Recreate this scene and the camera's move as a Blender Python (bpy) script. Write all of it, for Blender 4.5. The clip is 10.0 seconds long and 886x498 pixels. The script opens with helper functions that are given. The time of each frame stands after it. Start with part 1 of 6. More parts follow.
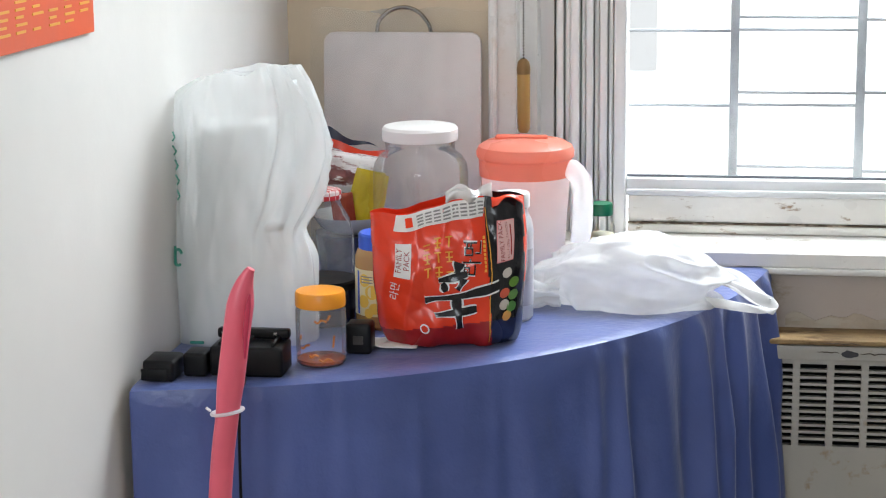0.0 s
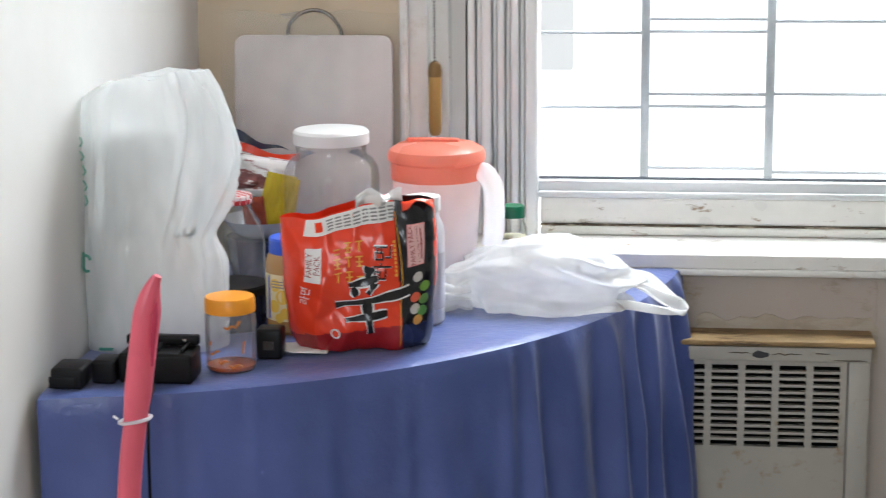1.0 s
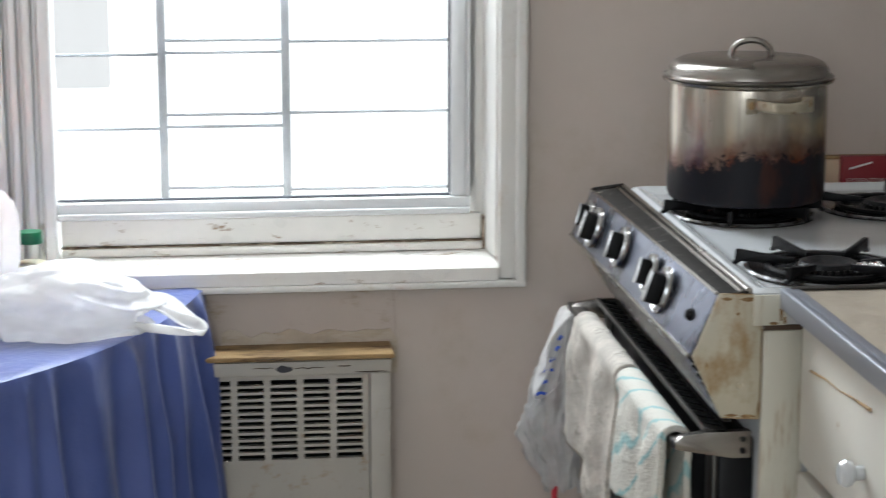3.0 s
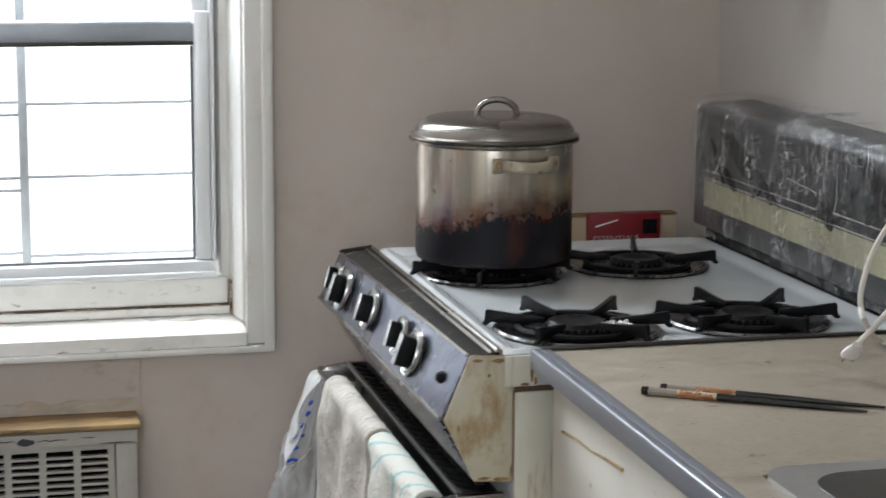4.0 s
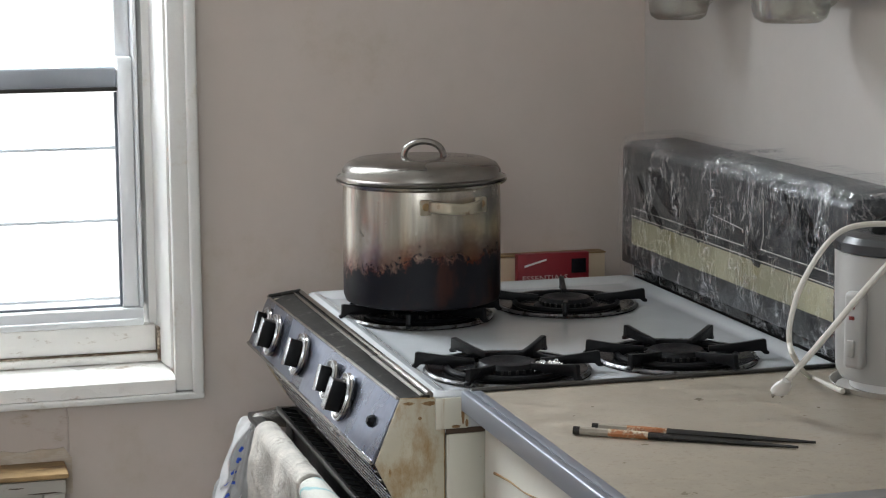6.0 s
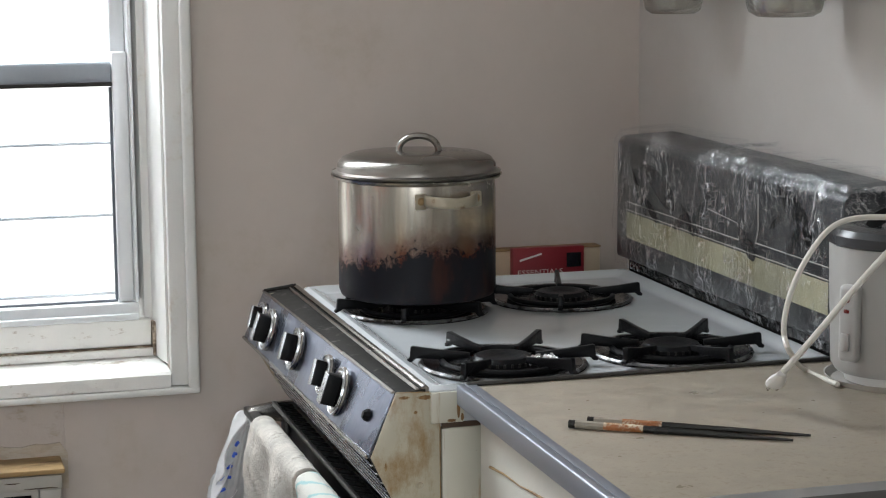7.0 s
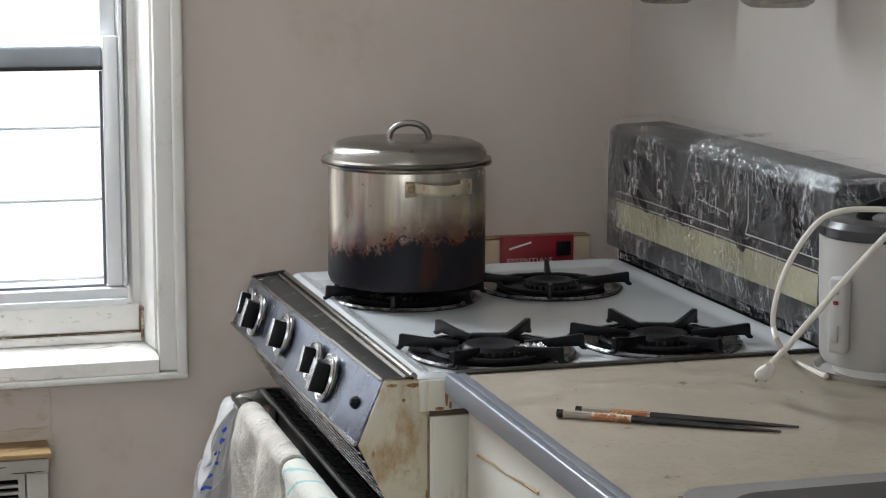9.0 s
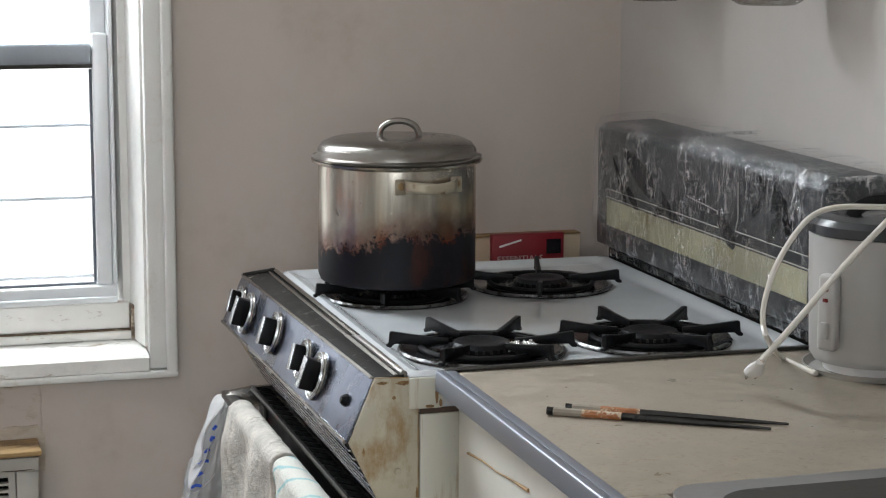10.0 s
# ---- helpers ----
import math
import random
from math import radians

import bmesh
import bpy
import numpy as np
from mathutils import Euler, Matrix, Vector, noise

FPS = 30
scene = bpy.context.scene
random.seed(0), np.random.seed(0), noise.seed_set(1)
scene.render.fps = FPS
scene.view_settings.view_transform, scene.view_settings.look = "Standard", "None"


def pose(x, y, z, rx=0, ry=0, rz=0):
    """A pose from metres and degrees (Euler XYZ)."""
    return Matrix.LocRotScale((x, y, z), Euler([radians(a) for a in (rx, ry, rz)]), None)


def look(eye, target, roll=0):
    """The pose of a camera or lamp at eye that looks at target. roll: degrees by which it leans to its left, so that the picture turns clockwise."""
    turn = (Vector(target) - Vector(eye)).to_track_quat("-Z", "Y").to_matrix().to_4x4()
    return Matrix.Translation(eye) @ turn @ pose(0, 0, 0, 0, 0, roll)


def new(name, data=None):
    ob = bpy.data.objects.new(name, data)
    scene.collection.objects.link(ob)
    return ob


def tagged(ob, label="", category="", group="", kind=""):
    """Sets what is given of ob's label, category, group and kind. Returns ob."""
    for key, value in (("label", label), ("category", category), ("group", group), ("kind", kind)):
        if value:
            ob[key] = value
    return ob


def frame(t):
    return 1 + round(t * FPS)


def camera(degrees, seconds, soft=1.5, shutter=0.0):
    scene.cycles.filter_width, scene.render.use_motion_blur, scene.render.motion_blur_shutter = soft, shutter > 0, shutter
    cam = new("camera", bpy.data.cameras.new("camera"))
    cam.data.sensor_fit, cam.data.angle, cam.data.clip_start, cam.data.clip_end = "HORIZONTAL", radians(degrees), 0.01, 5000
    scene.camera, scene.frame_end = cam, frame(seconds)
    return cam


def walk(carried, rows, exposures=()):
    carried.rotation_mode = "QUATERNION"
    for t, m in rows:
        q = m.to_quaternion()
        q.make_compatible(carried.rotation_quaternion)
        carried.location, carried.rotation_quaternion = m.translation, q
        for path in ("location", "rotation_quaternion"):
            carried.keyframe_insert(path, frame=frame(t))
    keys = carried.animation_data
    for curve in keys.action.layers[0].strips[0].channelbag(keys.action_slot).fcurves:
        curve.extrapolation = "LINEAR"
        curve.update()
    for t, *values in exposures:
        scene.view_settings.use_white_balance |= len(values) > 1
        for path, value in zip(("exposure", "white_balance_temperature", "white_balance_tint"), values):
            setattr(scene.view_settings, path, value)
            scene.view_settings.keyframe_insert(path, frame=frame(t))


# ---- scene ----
cam = camera(25.4, 10.0, soft=1.15, shutter=0.35)
PATH = [
    (0, (0.633, -2.706, 1.344), (0.336, -0.772, 0.932), -0.6),
    (0.5, (0.639, -2.7, 1.345), (0.354, -0.764, 0.932), -0.8),
    (1, (0.648, -2.7, 1.352), (0.428, -0.757, 0.936), -0.5),
    (1.5, (0.658, -2.703, 1.357), (0.526, -0.751, 0.941), -0.4),
    (2, (0.675, -2.708, 1.361), (0.647, -0.752, 0.947), -0.1),
    (2.5, (0.694, -2.717, 1.364), (0.781, -0.762, 0.952), -0.3),
    (3, (0.711, -2.721, 1.37), (0.929, -0.776, 0.962), 0.0),
    (3.2, (0.714, -2.724, 1.372), (0.987, -0.784, 0.968), -0.0),
    (4.3, (0.724, -2.675, 1.366), (1.236, -0.768, 1.044), 0.2),
    (4.5, (0.725, -2.678, 1.366), (1.251, -0.772, 1.059), 0.0),
    (5, (0.726, -2.676, 1.366), (1.259, -0.77, 1.08), -0.0),
    (5.5, (0.726, -2.676, 1.366), (1.26, -0.772, 1.069), -0.2),
    (7, (0.725, -2.679, 1.366), (1.268, -0.78, 1.055), -0.4),
    (7.5, (0.73, -2.677, 1.364), (1.273, -0.778, 1.048), -0.4),
    (8, (0.725, -2.677, 1.366), (1.275, -0.781, 1.046), -0.2),
    (8.5, (0.728, -2.674, 1.364), (1.277, -0.778, 1.042), 0.0),
    (9, (0.726, -2.675, 1.366), (1.279, -0.78, 1.042), 0.2),
    (9.5, (0.727, -2.677, 1.366), (1.284, -0.784, 1.042), 0.2),
    (10, (0.726, -2.676, 1.366), (1.288, -0.785, 1.04), 0.2),
]
walk(cam, [(t, look(eye, target, roll)) for t, eye, target, roll in PATH])

# ---- world and lights ----
world = bpy.data.worlds.new("world")
scene.world = world
world.use_nodes = True
wn = world.node_tree.nodes
sky = wn.new("ShaderNodeTexSky")
sky.sky_type = 'NISHITA'
sky.sun_disc = False
sky.sun_elevation = radians(31)
sky.sun_rotation = radians(39)
world.node_tree.links.new(sky.outputs[0], wn["Background"].inputs[0])
wn["Background"].inputs[1].default_value = 0.12


def lamp(name, kind, m, energy, color, **more):
    data = bpy.data.lights.new(name, kind)
    data.energy, data.color = energy, color
    if kind == 'AREA':
        data.shape = 'RECTANGLE'
        data.size, data.size_y = more["size"]
    else:
        data.angle = more["angle"]
    ob = new(name, data)
    ob.matrix_world = m
    return ob


lamp("sun", 'SUN', look((3.2, 3.6, 3.6), (0.3, 0, 0.8)), 2.4, (1, 0.97, 0.92), angle=radians(30))
lamp("window_daylight", 'AREA', look((0.76, 0.30, 1.86), (0.45, -0.9, 0.9)), 51, (0.87, 0.945, 1.0), size=(0.62, 0.8))
# rear_fill: assumed unseen source behind, added to lift fronts facing the room
lamp("rear_fill", 'AREA', look((0.3, -3.78, 1.6), (0.1, 0, 0.9)), 22, (0.90, 0.95, 0.99), size=(0.9, 1.2))
scene.view_settings.exposure = 0.0

# ---- materials ----


def nodes(name):
    m = bpy.data.materials.new(name)
    m.use_nodes = True
    t = m.node_tree
    return m, t, t.nodes["Principled BSDF"]


def link(t, a, b):
    t.links.new(a, b)


def mixed(t, fac, a, b):
    """A colour mix; each input is a socket or a colour."""
    n = t.nodes.new("ShaderNodeMix")
    n.data_type = 'RGBA'
    for k, v in ((0, fac), (6, a), (7, b)):
        if isinstance(v, (int, float)):
            n.inputs[k].default_value = v
        elif isinstance(v, tuple):
            n.inputs[k].default_value = (*v, 1)
        else:
            link(t, v, n.inputs[k])
    return n.outputs[2]


def noise_tex(t, scale, detail=5.0, stretch=(1, 1, 1), rough=0.6):
    co = t.nodes.new("ShaderNodeTexCoord")
    mp = t.nodes.new("ShaderNodeMapping")
    mp.inputs[3].default_value = stretch
    link(t, co.outputs["Object"], mp.inputs[0])
    n = t.nodes.new("ShaderNodeTexNoise")
    n.inputs["Scale"].default_value, n.inputs["Detail"].default_value, n.inputs["Roughness"].default_value = scale, detail, rough
    link(t, mp.outputs[0], n.inputs[0])
    return n.outputs[0]


def ramp(t, fac, lo, hi, a=0.0, b=1.0):
    n = t.nodes.new("ShaderNodeMapRange")
    n.interpolation_type = 'SMOOTHSTEP'
    for k, v in ((1, lo), (2, hi), (3, a), (4, b)):
        n.inputs[k].default_value = v
    link(t, fac, n.inputs[0])
    return n.outputs[0]


def maths(t, op, a, b=0.0):
    n = t.nodes.new("ShaderNodeMath")
    n.operation = op
    for k, v in ((0, a), (1, b)):
        if isinstance(v, (int, float)):
            n.inputs[k].default_value = v
        else:
            link(t, v, n.inputs[k])
    return n.outputs[0]


def bumped(t, p, height, strength, distance=0.002):
    b = t.nodes.new("ShaderNodeBump")
    b.inputs["Strength"].default_value, b.inputs["Distance"].default_value = strength, distance
    link(t, height, b.inputs["Height"])
    link(t, b.outputs[0], p.inputs["Normal"])


def surface(name, color, rough=0.5, metal=0.0, dirt=None, dirt_at=(0.55, 0.75), dirt_scale=6.0, grain=60.0, vary=0.12, bump=0.15,
            stretch=(1, 1, 1), coat=0.0, dirt_stretch=(1, 1, 1), shine=0.5):
    """A worn surface: fine grain, broad mottling, and stains of a second colour."""
    m, t, p = nodes(name)
    fine, broad = noise_tex(t, grain, 6, stretch), noise_tex(t, grain / 12, 3, stretch)
    dark = tuple(c * (1 - vary) for c in color)
    light = tuple(min(1, c * (1 + vary * 0.6)) for c in color)
    base = mixed(t, ramp(t, broad, 0.3, 0.7), dark, light)
    base = mixed(t, ramp(t, fine, 0.35, 0.75, 0, 0.35), base, dark)
    if dirt:
        stain = ramp(t, noise_tex(t, dirt_scale, 9, dirt_stretch, 0.68), *dirt_at)
        base = mixed(t, stain, base, dirt)
    link(t, base, p.inputs["Base Color"])
    link(t, ramp(t, broad, 0.2, 0.8, max(0.02, rough - 0.08), min(1, rough + 0.1)), p.inputs["Roughness"])
    p.inputs["Metallic"].default_value = metal
    p.inputs["Coat Weight"].default_value = coat
    p.inputs["Specular IOR Level"].default_value = shine
    if bump:
        bumped(t, p, fine, bump)
    return m


def clear_film(name, clear=0.5, tint=(0.9, 0.92, 0.93), rough=0.22, through_light=0.5, bump=0.5, scale=40.0, stretch=(1, 1, 1)):
    """Thin plastic: partly clear, partly milky, with a wrinkled shine."""
    m, t, p = nodes(name)
    p.inputs["Base Color"].default_value = (*tint, 1)
    p.inputs["Roughness"].default_value = rough
    bumped(t, p, noise_tex(t, scale, 4, stretch), bump, 0.004)
    tr, sp = t.nodes.new("ShaderNodeBsdfTranslucent"), t.nodes.new("ShaderNodeBsdfTransparent")
    tr.inputs[0].default_value = (*tint, 1)
    a, b = t.nodes.new("ShaderNodeMixShader"), t.nodes.new("ShaderNodeMixShader")
    a.inputs[0].default_value = through_light
    link(t, p.outputs[0], a.inputs[1])
    link(t, tr.outputs[0], a.inputs[2])
    cloud = ramp(t, noise_tex(t, scale * 0.4, 3, stretch), 0.3, 0.7, max(0, clear - 0.15), min(1, clear + 0.12))
    link(t, cloud, b.inputs[0])
    link(t, a.outputs[0], b.inputs[1])
    link(t, sp.outputs[0], b.inputs[2])
    link(t, b.outputs[0], t.nodes["Material Output"].inputs[0])
    return m


def glassy(name, tint=(0.96, 0.98, 0.97), rough=0.02, clear=0.82, smear=0.2):
    """Thin clear ware: see-through with a gloss that grows at the rim, and faint smears."""
    m, t, p = nodes(name)
    g, sp, mx = t.nodes.new("ShaderNodeBsdfGlossy"), t.nodes.new("ShaderNodeBsdfTransparent"), t.nodes.new("ShaderNodeMixShader")
    g.inputs["Roughness"].default_value = rough
    sp.inputs[0].default_value = (*tint, 1)
    lw = t.nodes.new("ShaderNodeLayerWeight")
    lw.inputs[0].default_value = 0.16
    link(t, ramp(t, lw.outputs["Fresnel"], 0.0, 1.0, max(0.01, 1 - clear - 0.08), 0.7), mx.inputs[0])
    p.inputs["Base Color"].default_value = (0.8, 0.82, 0.82, 1)
    p.inputs["Roughness"].default_value = 0.6
    haze = t.nodes.new("ShaderNodeMixShader")
    link(t, ramp(t, noise_tex(t, 30, 5, (1, 1, 0.3)), 0.45, 0.8, 0.15 * smear, smear), haze.inputs[0])
    link(t, sp.outputs[0], mx.inputs[1])
    link(t, g.outputs[0], mx.inputs[2])
    link(t, mx.outputs[0], haze.inputs[1])
    link(t, p.outputs[0], haze.inputs[2])
    link(t, haze.outputs[0], t.nodes["Material Output"].inputs[0])
    return m


def glow(name, color, strength):
    m, t, p = nodes(name)
    e = t.nodes.new("ShaderNodeEmission")
    e.inputs[0].default_value, e.inputs[1].default_value = (*color, 1), strength
    link(t, e.outputs[0], t.nodes["Material Output"].inputs[0])
    return m


WALL = surface("wall_paint", (0.525, 0.457, 0.41), 0.55, dirt=(0.37, 0.30, 0.20), dirt_at=(0.52, 0.85), dirt_scale=4.0, grain=35, vary=0.06, bump=0.25)
PEEL = surface("peeling_wall_paint", (0.515, 0.45, 0.402), 0.6, dirt=(0.32, 0.24, 0.15), dirt_at=(0.54, 0.68), dirt_scale=11.0, grain=30, vary=0.1, bump=0.8, dirt_stretch=(0.7, 1, 1.3))
WALL_EAST = surface("pale_wall_paint", (0.455, 0.425, 0.40), 0.5, dirt=(0.42, 0.33, 0.2), dirt_at=(0.68, 0.85), dirt_scale=3.0, grain=35, vary=0.06, bump=0.25)
WALL_WHITE = surface("white_wall_paint", (0.78, 0.77, 0.74), 0.5, grain=35, vary=0.05, bump=0.2)
FLOOR = surface("vinyl_floor", (0.42, 0.36, 0.28), 0.4, grain=40, dirt=(0.25, 0.2, 0.15), vary=0.15)
TRIM = surface("painted_trim", (0.74, 0.73, 0.70), 0.38, dirt=(0.48, 0.40, 0.29), dirt_at=(0.58, 0.80), dirt_scale=16, grain=70, vary=0.06, bump=0.3)
SILL_PAINT = surface("worn_sill_paint", (0.82, 0.80, 0.76), 0.3, dirt=(0.3, 0.2, 0.12), dirt_at=(0.58, 0.68), dirt_scale=30, grain=80, vary=0.07, bump=0.4,
                     dirt_stretch=(0.7, 1.5, 1.6))
GRIME = surface("dark_grime", (0.12, 0.08, 0.05), 0.8, grain=120, vary=0.4, bump=0.6, dirt=(0.45, 0.38, 0.3), dirt_at=(0.5, 0.62), dirt_scale=40)
RUST = surface("rusty_wood", (0.34, 0.22, 0.10), 0.7, dirt=(0.10, 0.05, 0.02), dirt_at=(0.48, 0.68), dirt_scale=12, grain=90, vary=0.3, bump=0.6, dirt_stretch=(0.6, 2, 2))
ALU = surface("window_aluminium", (0.76, 0.77, 0.78), 0.34, metal=0.15, grain=80, vary=0.15, stretch=(1, 1, 0.1), bump=0.1)
ALU_WHITE = surface("pale_aluminium", (0.74, 0.75, 0.76), 0.35, metal=0.15, grain=80, vary=0.08, bump=0.1, dirt=(0.4, 0.38, 0.34), dirt_at=(0.68, 0.85))
ENAMEL = surface("white_enamel", (0.50, 0.515, 0.53), 0.14, grain=50, vary=0.06, bump=0.04, coat=0.4, dirt=(0.5, 0.42, 0.3), dirt_at=(0.62, 0.9), dirt_scale=5)
CREAM = surface("rusted_cream_enamel", (0.48, 0.44, 0.34), 0.35, dirt=(0.27, 0.17, 0.07), dirt_at=(0.45, 0.68), dirt_scale=26, grain=60, vary=0.2, bump=0.2, dirt_stretch=(1, 1, 0.5))
CHROME = surface("worn_chrome", (0.22, 0.24, 0.30), 0.27, metal=0.9, grain=120, vary=0.25, bump=0.08, dirt=(0.22, 0.2, 0.18), dirt_at=(0.6, 0.78), dirt_scale=25)
STEEL = surface("brushed_steel", (0.30, 0.28, 0.26), 0.22, metal=1.0, grain=90, vary=0.25, stretch=(0.15, 0.15, 3), bump=0.06)
DARK_STEEL = surface("sooty_steel", (0.07, 0.066, 0.062), 0.32, metal=0.8, grain=80, vary=0.3, bump=0.1, dirt=(0.4, 0.39, 0.37), dirt_at=(0.62, 0.8), dirt_scale=30)
BLACK_METAL = surface("black_iron", (0.006, 0.006, 0.007), 0.42, grain=150, vary=0.3, bump=0.25, shine=0.14)
BLACK = surface("black_plastic", (0.008, 0.008, 0.009), 0.34, grain=150, vary=0.2, bump=0.05, shine=0.16)
RAD_PAINT = surface("old_radiator_paint", (0.42, 0.395, 0.35), 0.42, dirt=(0.30, 0.22, 0.13), dirt_at=(0.58, 0.72), dirt_scale=26, grain=70, vary=0.08, bump=0.3)
GRIMY = surface("grimy_dark_strip", (0.022, 0.02, 0.018), 0.6, grain=160, vary=0.4, bump=0.15, dirt=(0.10, 0.09, 0.085), dirt_at=(0.56, 0.7), dirt_scale=60, shine=0.06)
# Near-black colour that stands for shade in openings, gaps and hollows
SHADE_BLACK = surface("shade_black", (0.006, 0.006, 0.006), 0.9, grain=20, bump=0, shine=0.02)
CREAM_CLEAN = surface("streaked_cream_enamel", (0.52, 0.50, 0.42), 0.35, dirt=(0.26, 0.15, 0.06), dirt_at=(0.52, 0.70), dirt_scale=44, grain=60, vary=0.1, bump=0.1, dirt_stretch=(1, 1, 0.12))
# Wall paint warmed and lightened in its colour for light bounced beside the window
BOUNCE_WALL = surface("bounce_warmed_wall_paint", (0.60, 0.485, 0.345), 0.55, dirt=(0.42, 0.32, 0.2), dirt_at=(0.62, 0.85), dirt_scale=5.0, grain=35, vary=0.06, bump=0.25)
LAMINATE = surface("speckled_laminate", (0.30, 0.258, 0.205), 0.34, grain=420, vary=0.12, bump=0.05, dirt=(0.22, 0.18, 0.135), dirt_at=(0.5, 0.72), dirt_scale=170)
SINK = surface("sink_steel", (0.42, 0.42, 0.42), 0.32, metal=0.9, grain=100, vary=0.15, bump=0.05)
CABINET = surface("painted_cabinet", (0.60, 0.585, 0.53), 0.38, dirt=(0.3, 0.18, 0.08), dirt_at=(0.64, 0.72), dirt_scale=30, grain=60, vary=0.06, bump=0.2)


def specked(m, scale=13.0, share=0.7, color=(0.10, 0.06, 0.035)):
    """Sparse small grease specks over a surface's own colour."""
    t = m.node_tree
    p = t.nodes["Principled BSDF"]
    base = p.inputs["Base Color"].links[0].from_socket
    co = t.nodes.new("ShaderNodeTexCoord")
    vo = t.nodes.new("ShaderNodeTexVoronoi")
    vo.inputs["Scale"].default_value = scale
    link(t, co.outputs["Object"], vo.inputs["Vector"])
    pick = t.nodes.new("ShaderNodeSeparateColor")
    link(t, vo.outputs["Color"], pick.inputs[0])
    size = maths(t, 'MULTIPLY', pick.outputs[1], 0.05)
    spot = ramp(t, maths(t, 'SUBTRACT', vo.outputs["Distance"], size), -0.004, 0.012, 1, 0)
    link(t, mixed(t, maths(t, 'MULTIPLY', spot, ramp(t, pick.outputs[0], share, share + 0.02, 0, 0.8)), base, color), p.inputs["Base Color"])


specked(WALL)
specked(WALL_EAST, 11.0, 0.8)
specked(PEEL, 22.0, 0.6)
specked(TRIM, 20.0, 0.78)
specked(CREAM, 60.0, 0.55, (0.16, 0.07, 0.02))
specked(CREAM_CLEAN, 40.0, 0.8, (0.16, 0.07, 0.02))
specked(LAMINATE, 30.0, 0.85, (0.12, 0.09, 0.06))
PANE = glassy("window_glass", (0.98, 0.99, 0.99), 0.03, 0.97, 0.02)
SKY_GLOW = glow("white_sky", (1.0, 1.0, 1.0), 1.7)
# Emission in place of daylight and haze on the distant facade
FACADE = glow("facade_glow", (0.93, 0.95, 0.97), 0.95)

# ---- building helpers ----


def thing(name, place, label, category, rz=0.0, group=""):
    ob = new(name)
    ob.empty_display_size = 0.05
    ob.matrix_world = pose(*place, 0, 0, rz)
    return tagged(ob, label, category, group)


def part(name, bm, material, parent=None, label="", flat=False):
    """Links a bmesh as one mesh under a thing or a part."""
    if not flat:
        for f in bm.faces:
            f.smooth = True
        for e in bm.edges:
            if len(e.link_faces) == 2 and e.calc_face_angle(0) > 0.6:
                e.smooth = False
    me = bpy.data.meshes.new(name)
    bm.to_mesh(me)
    bm.free()
    for m in (material if isinstance(material, list) else [material]):
        me.materials.append(m)
    ob = new(name, me)
    ob.parent = parent
    return tagged(ob, label)


def structure(name, bm, material, label="", flat=False):
    ob = part(name, bm, material, None, label, flat)
    return tagged(ob, kind="structure")


def box(x0, x1, y0, y1, z0, z1, bevel=0.0, seg=2, bm=None):
    bm = bm or bmesh.new()
    m = Matrix.Translation(((x0 + x1) / 2, (y0 + y1) / 2, (z0 + z1) / 2)) @ Matrix.Diagonal((x1 - x0, y1 - y0, z1 - z0, 1))
    made = bmesh.ops.create_cube(bm, size=1, matrix=m)
    if bevel:
        es = {e for v in made["verts"] for e in v.link_edges}
        bmesh.ops.bevel(bm, geom=list(es), offset=bevel, segments=seg, affect='EDGES', profile=0.5)
    return bm


def lathe(profile, seg=40, squash=1.0, bm=None, close=False):
    """Turns (radius, z) pairs round the z axis."""
    bm = bm or bmesh.new()
    rings = []
    for r, z in profile:
        if r < 1e-5:
            rings.append([bm.verts.new((0, 0, z))])
        else:
            rings.append([bm.verts.new((r * math.cos(a), r * squash * math.sin(a), z)) for a in (2 * math.pi * k / seg for k in range(seg))])
    for a, b in zip(rings, rings[1:]):
        for k in range(seg):
            j = (k + 1) % seg
            vs = [a[k % len(a)], a[j % len(a)], b[j % len(b)], b[k % len(b)]]
            vs = list(dict.fromkeys(vs))
            if len(vs) > 2:
                bm.faces.new(vs)
    bmesh.ops.recalc_face_normals(bm, faces=bm.faces)
    return bm


def tube(points, radius, seg=10, bm=None, closed=False, flat=1.0):
    """A round rod along points; radius is a number or one for each point; flat squashes it."""
    bm = bm or bmesh.new()
    ps = [Vector(p) for p in points]
    n = len(ps)
    rings, up = [], None
    for k, p in enumerate(ps):
        d = (ps[(k + 1) % n] - ps[k - 1]) if closed else ps[min(k + 1, n - 1)] - ps[max(k - 1, 0)]
        d.normalize()
        if up is None:
            up = d.orthogonal().normalized()
        up = (up - d * up.dot(d)).normalized()
        side = d.cross(up)
        r = radius[k] if isinstance(radius, (list, tuple)) else radius
        rings.append([bm.verts.new(p + r * (math.cos(a) * up + flat * math.sin(a) * side)) for a in (2 * math.pi * j / seg for j in range(seg))])
    pairs = list(zip(rings, rings[1:])) + ([(rings[-1], rings[0])] if closed else [])
    for a, b in pairs:
        for j in range(seg):
            bm.faces.new((a[j], a[(j + 1) % seg], b[(j + 1) % seg], b[j]))
    if not closed:
        bm.faces.new(list(reversed(rings[0])))
        bm.faces.new(rings[-1])
    bmesh.ops.recalc_face_normals(bm, faces=bm.faces)
    return bm


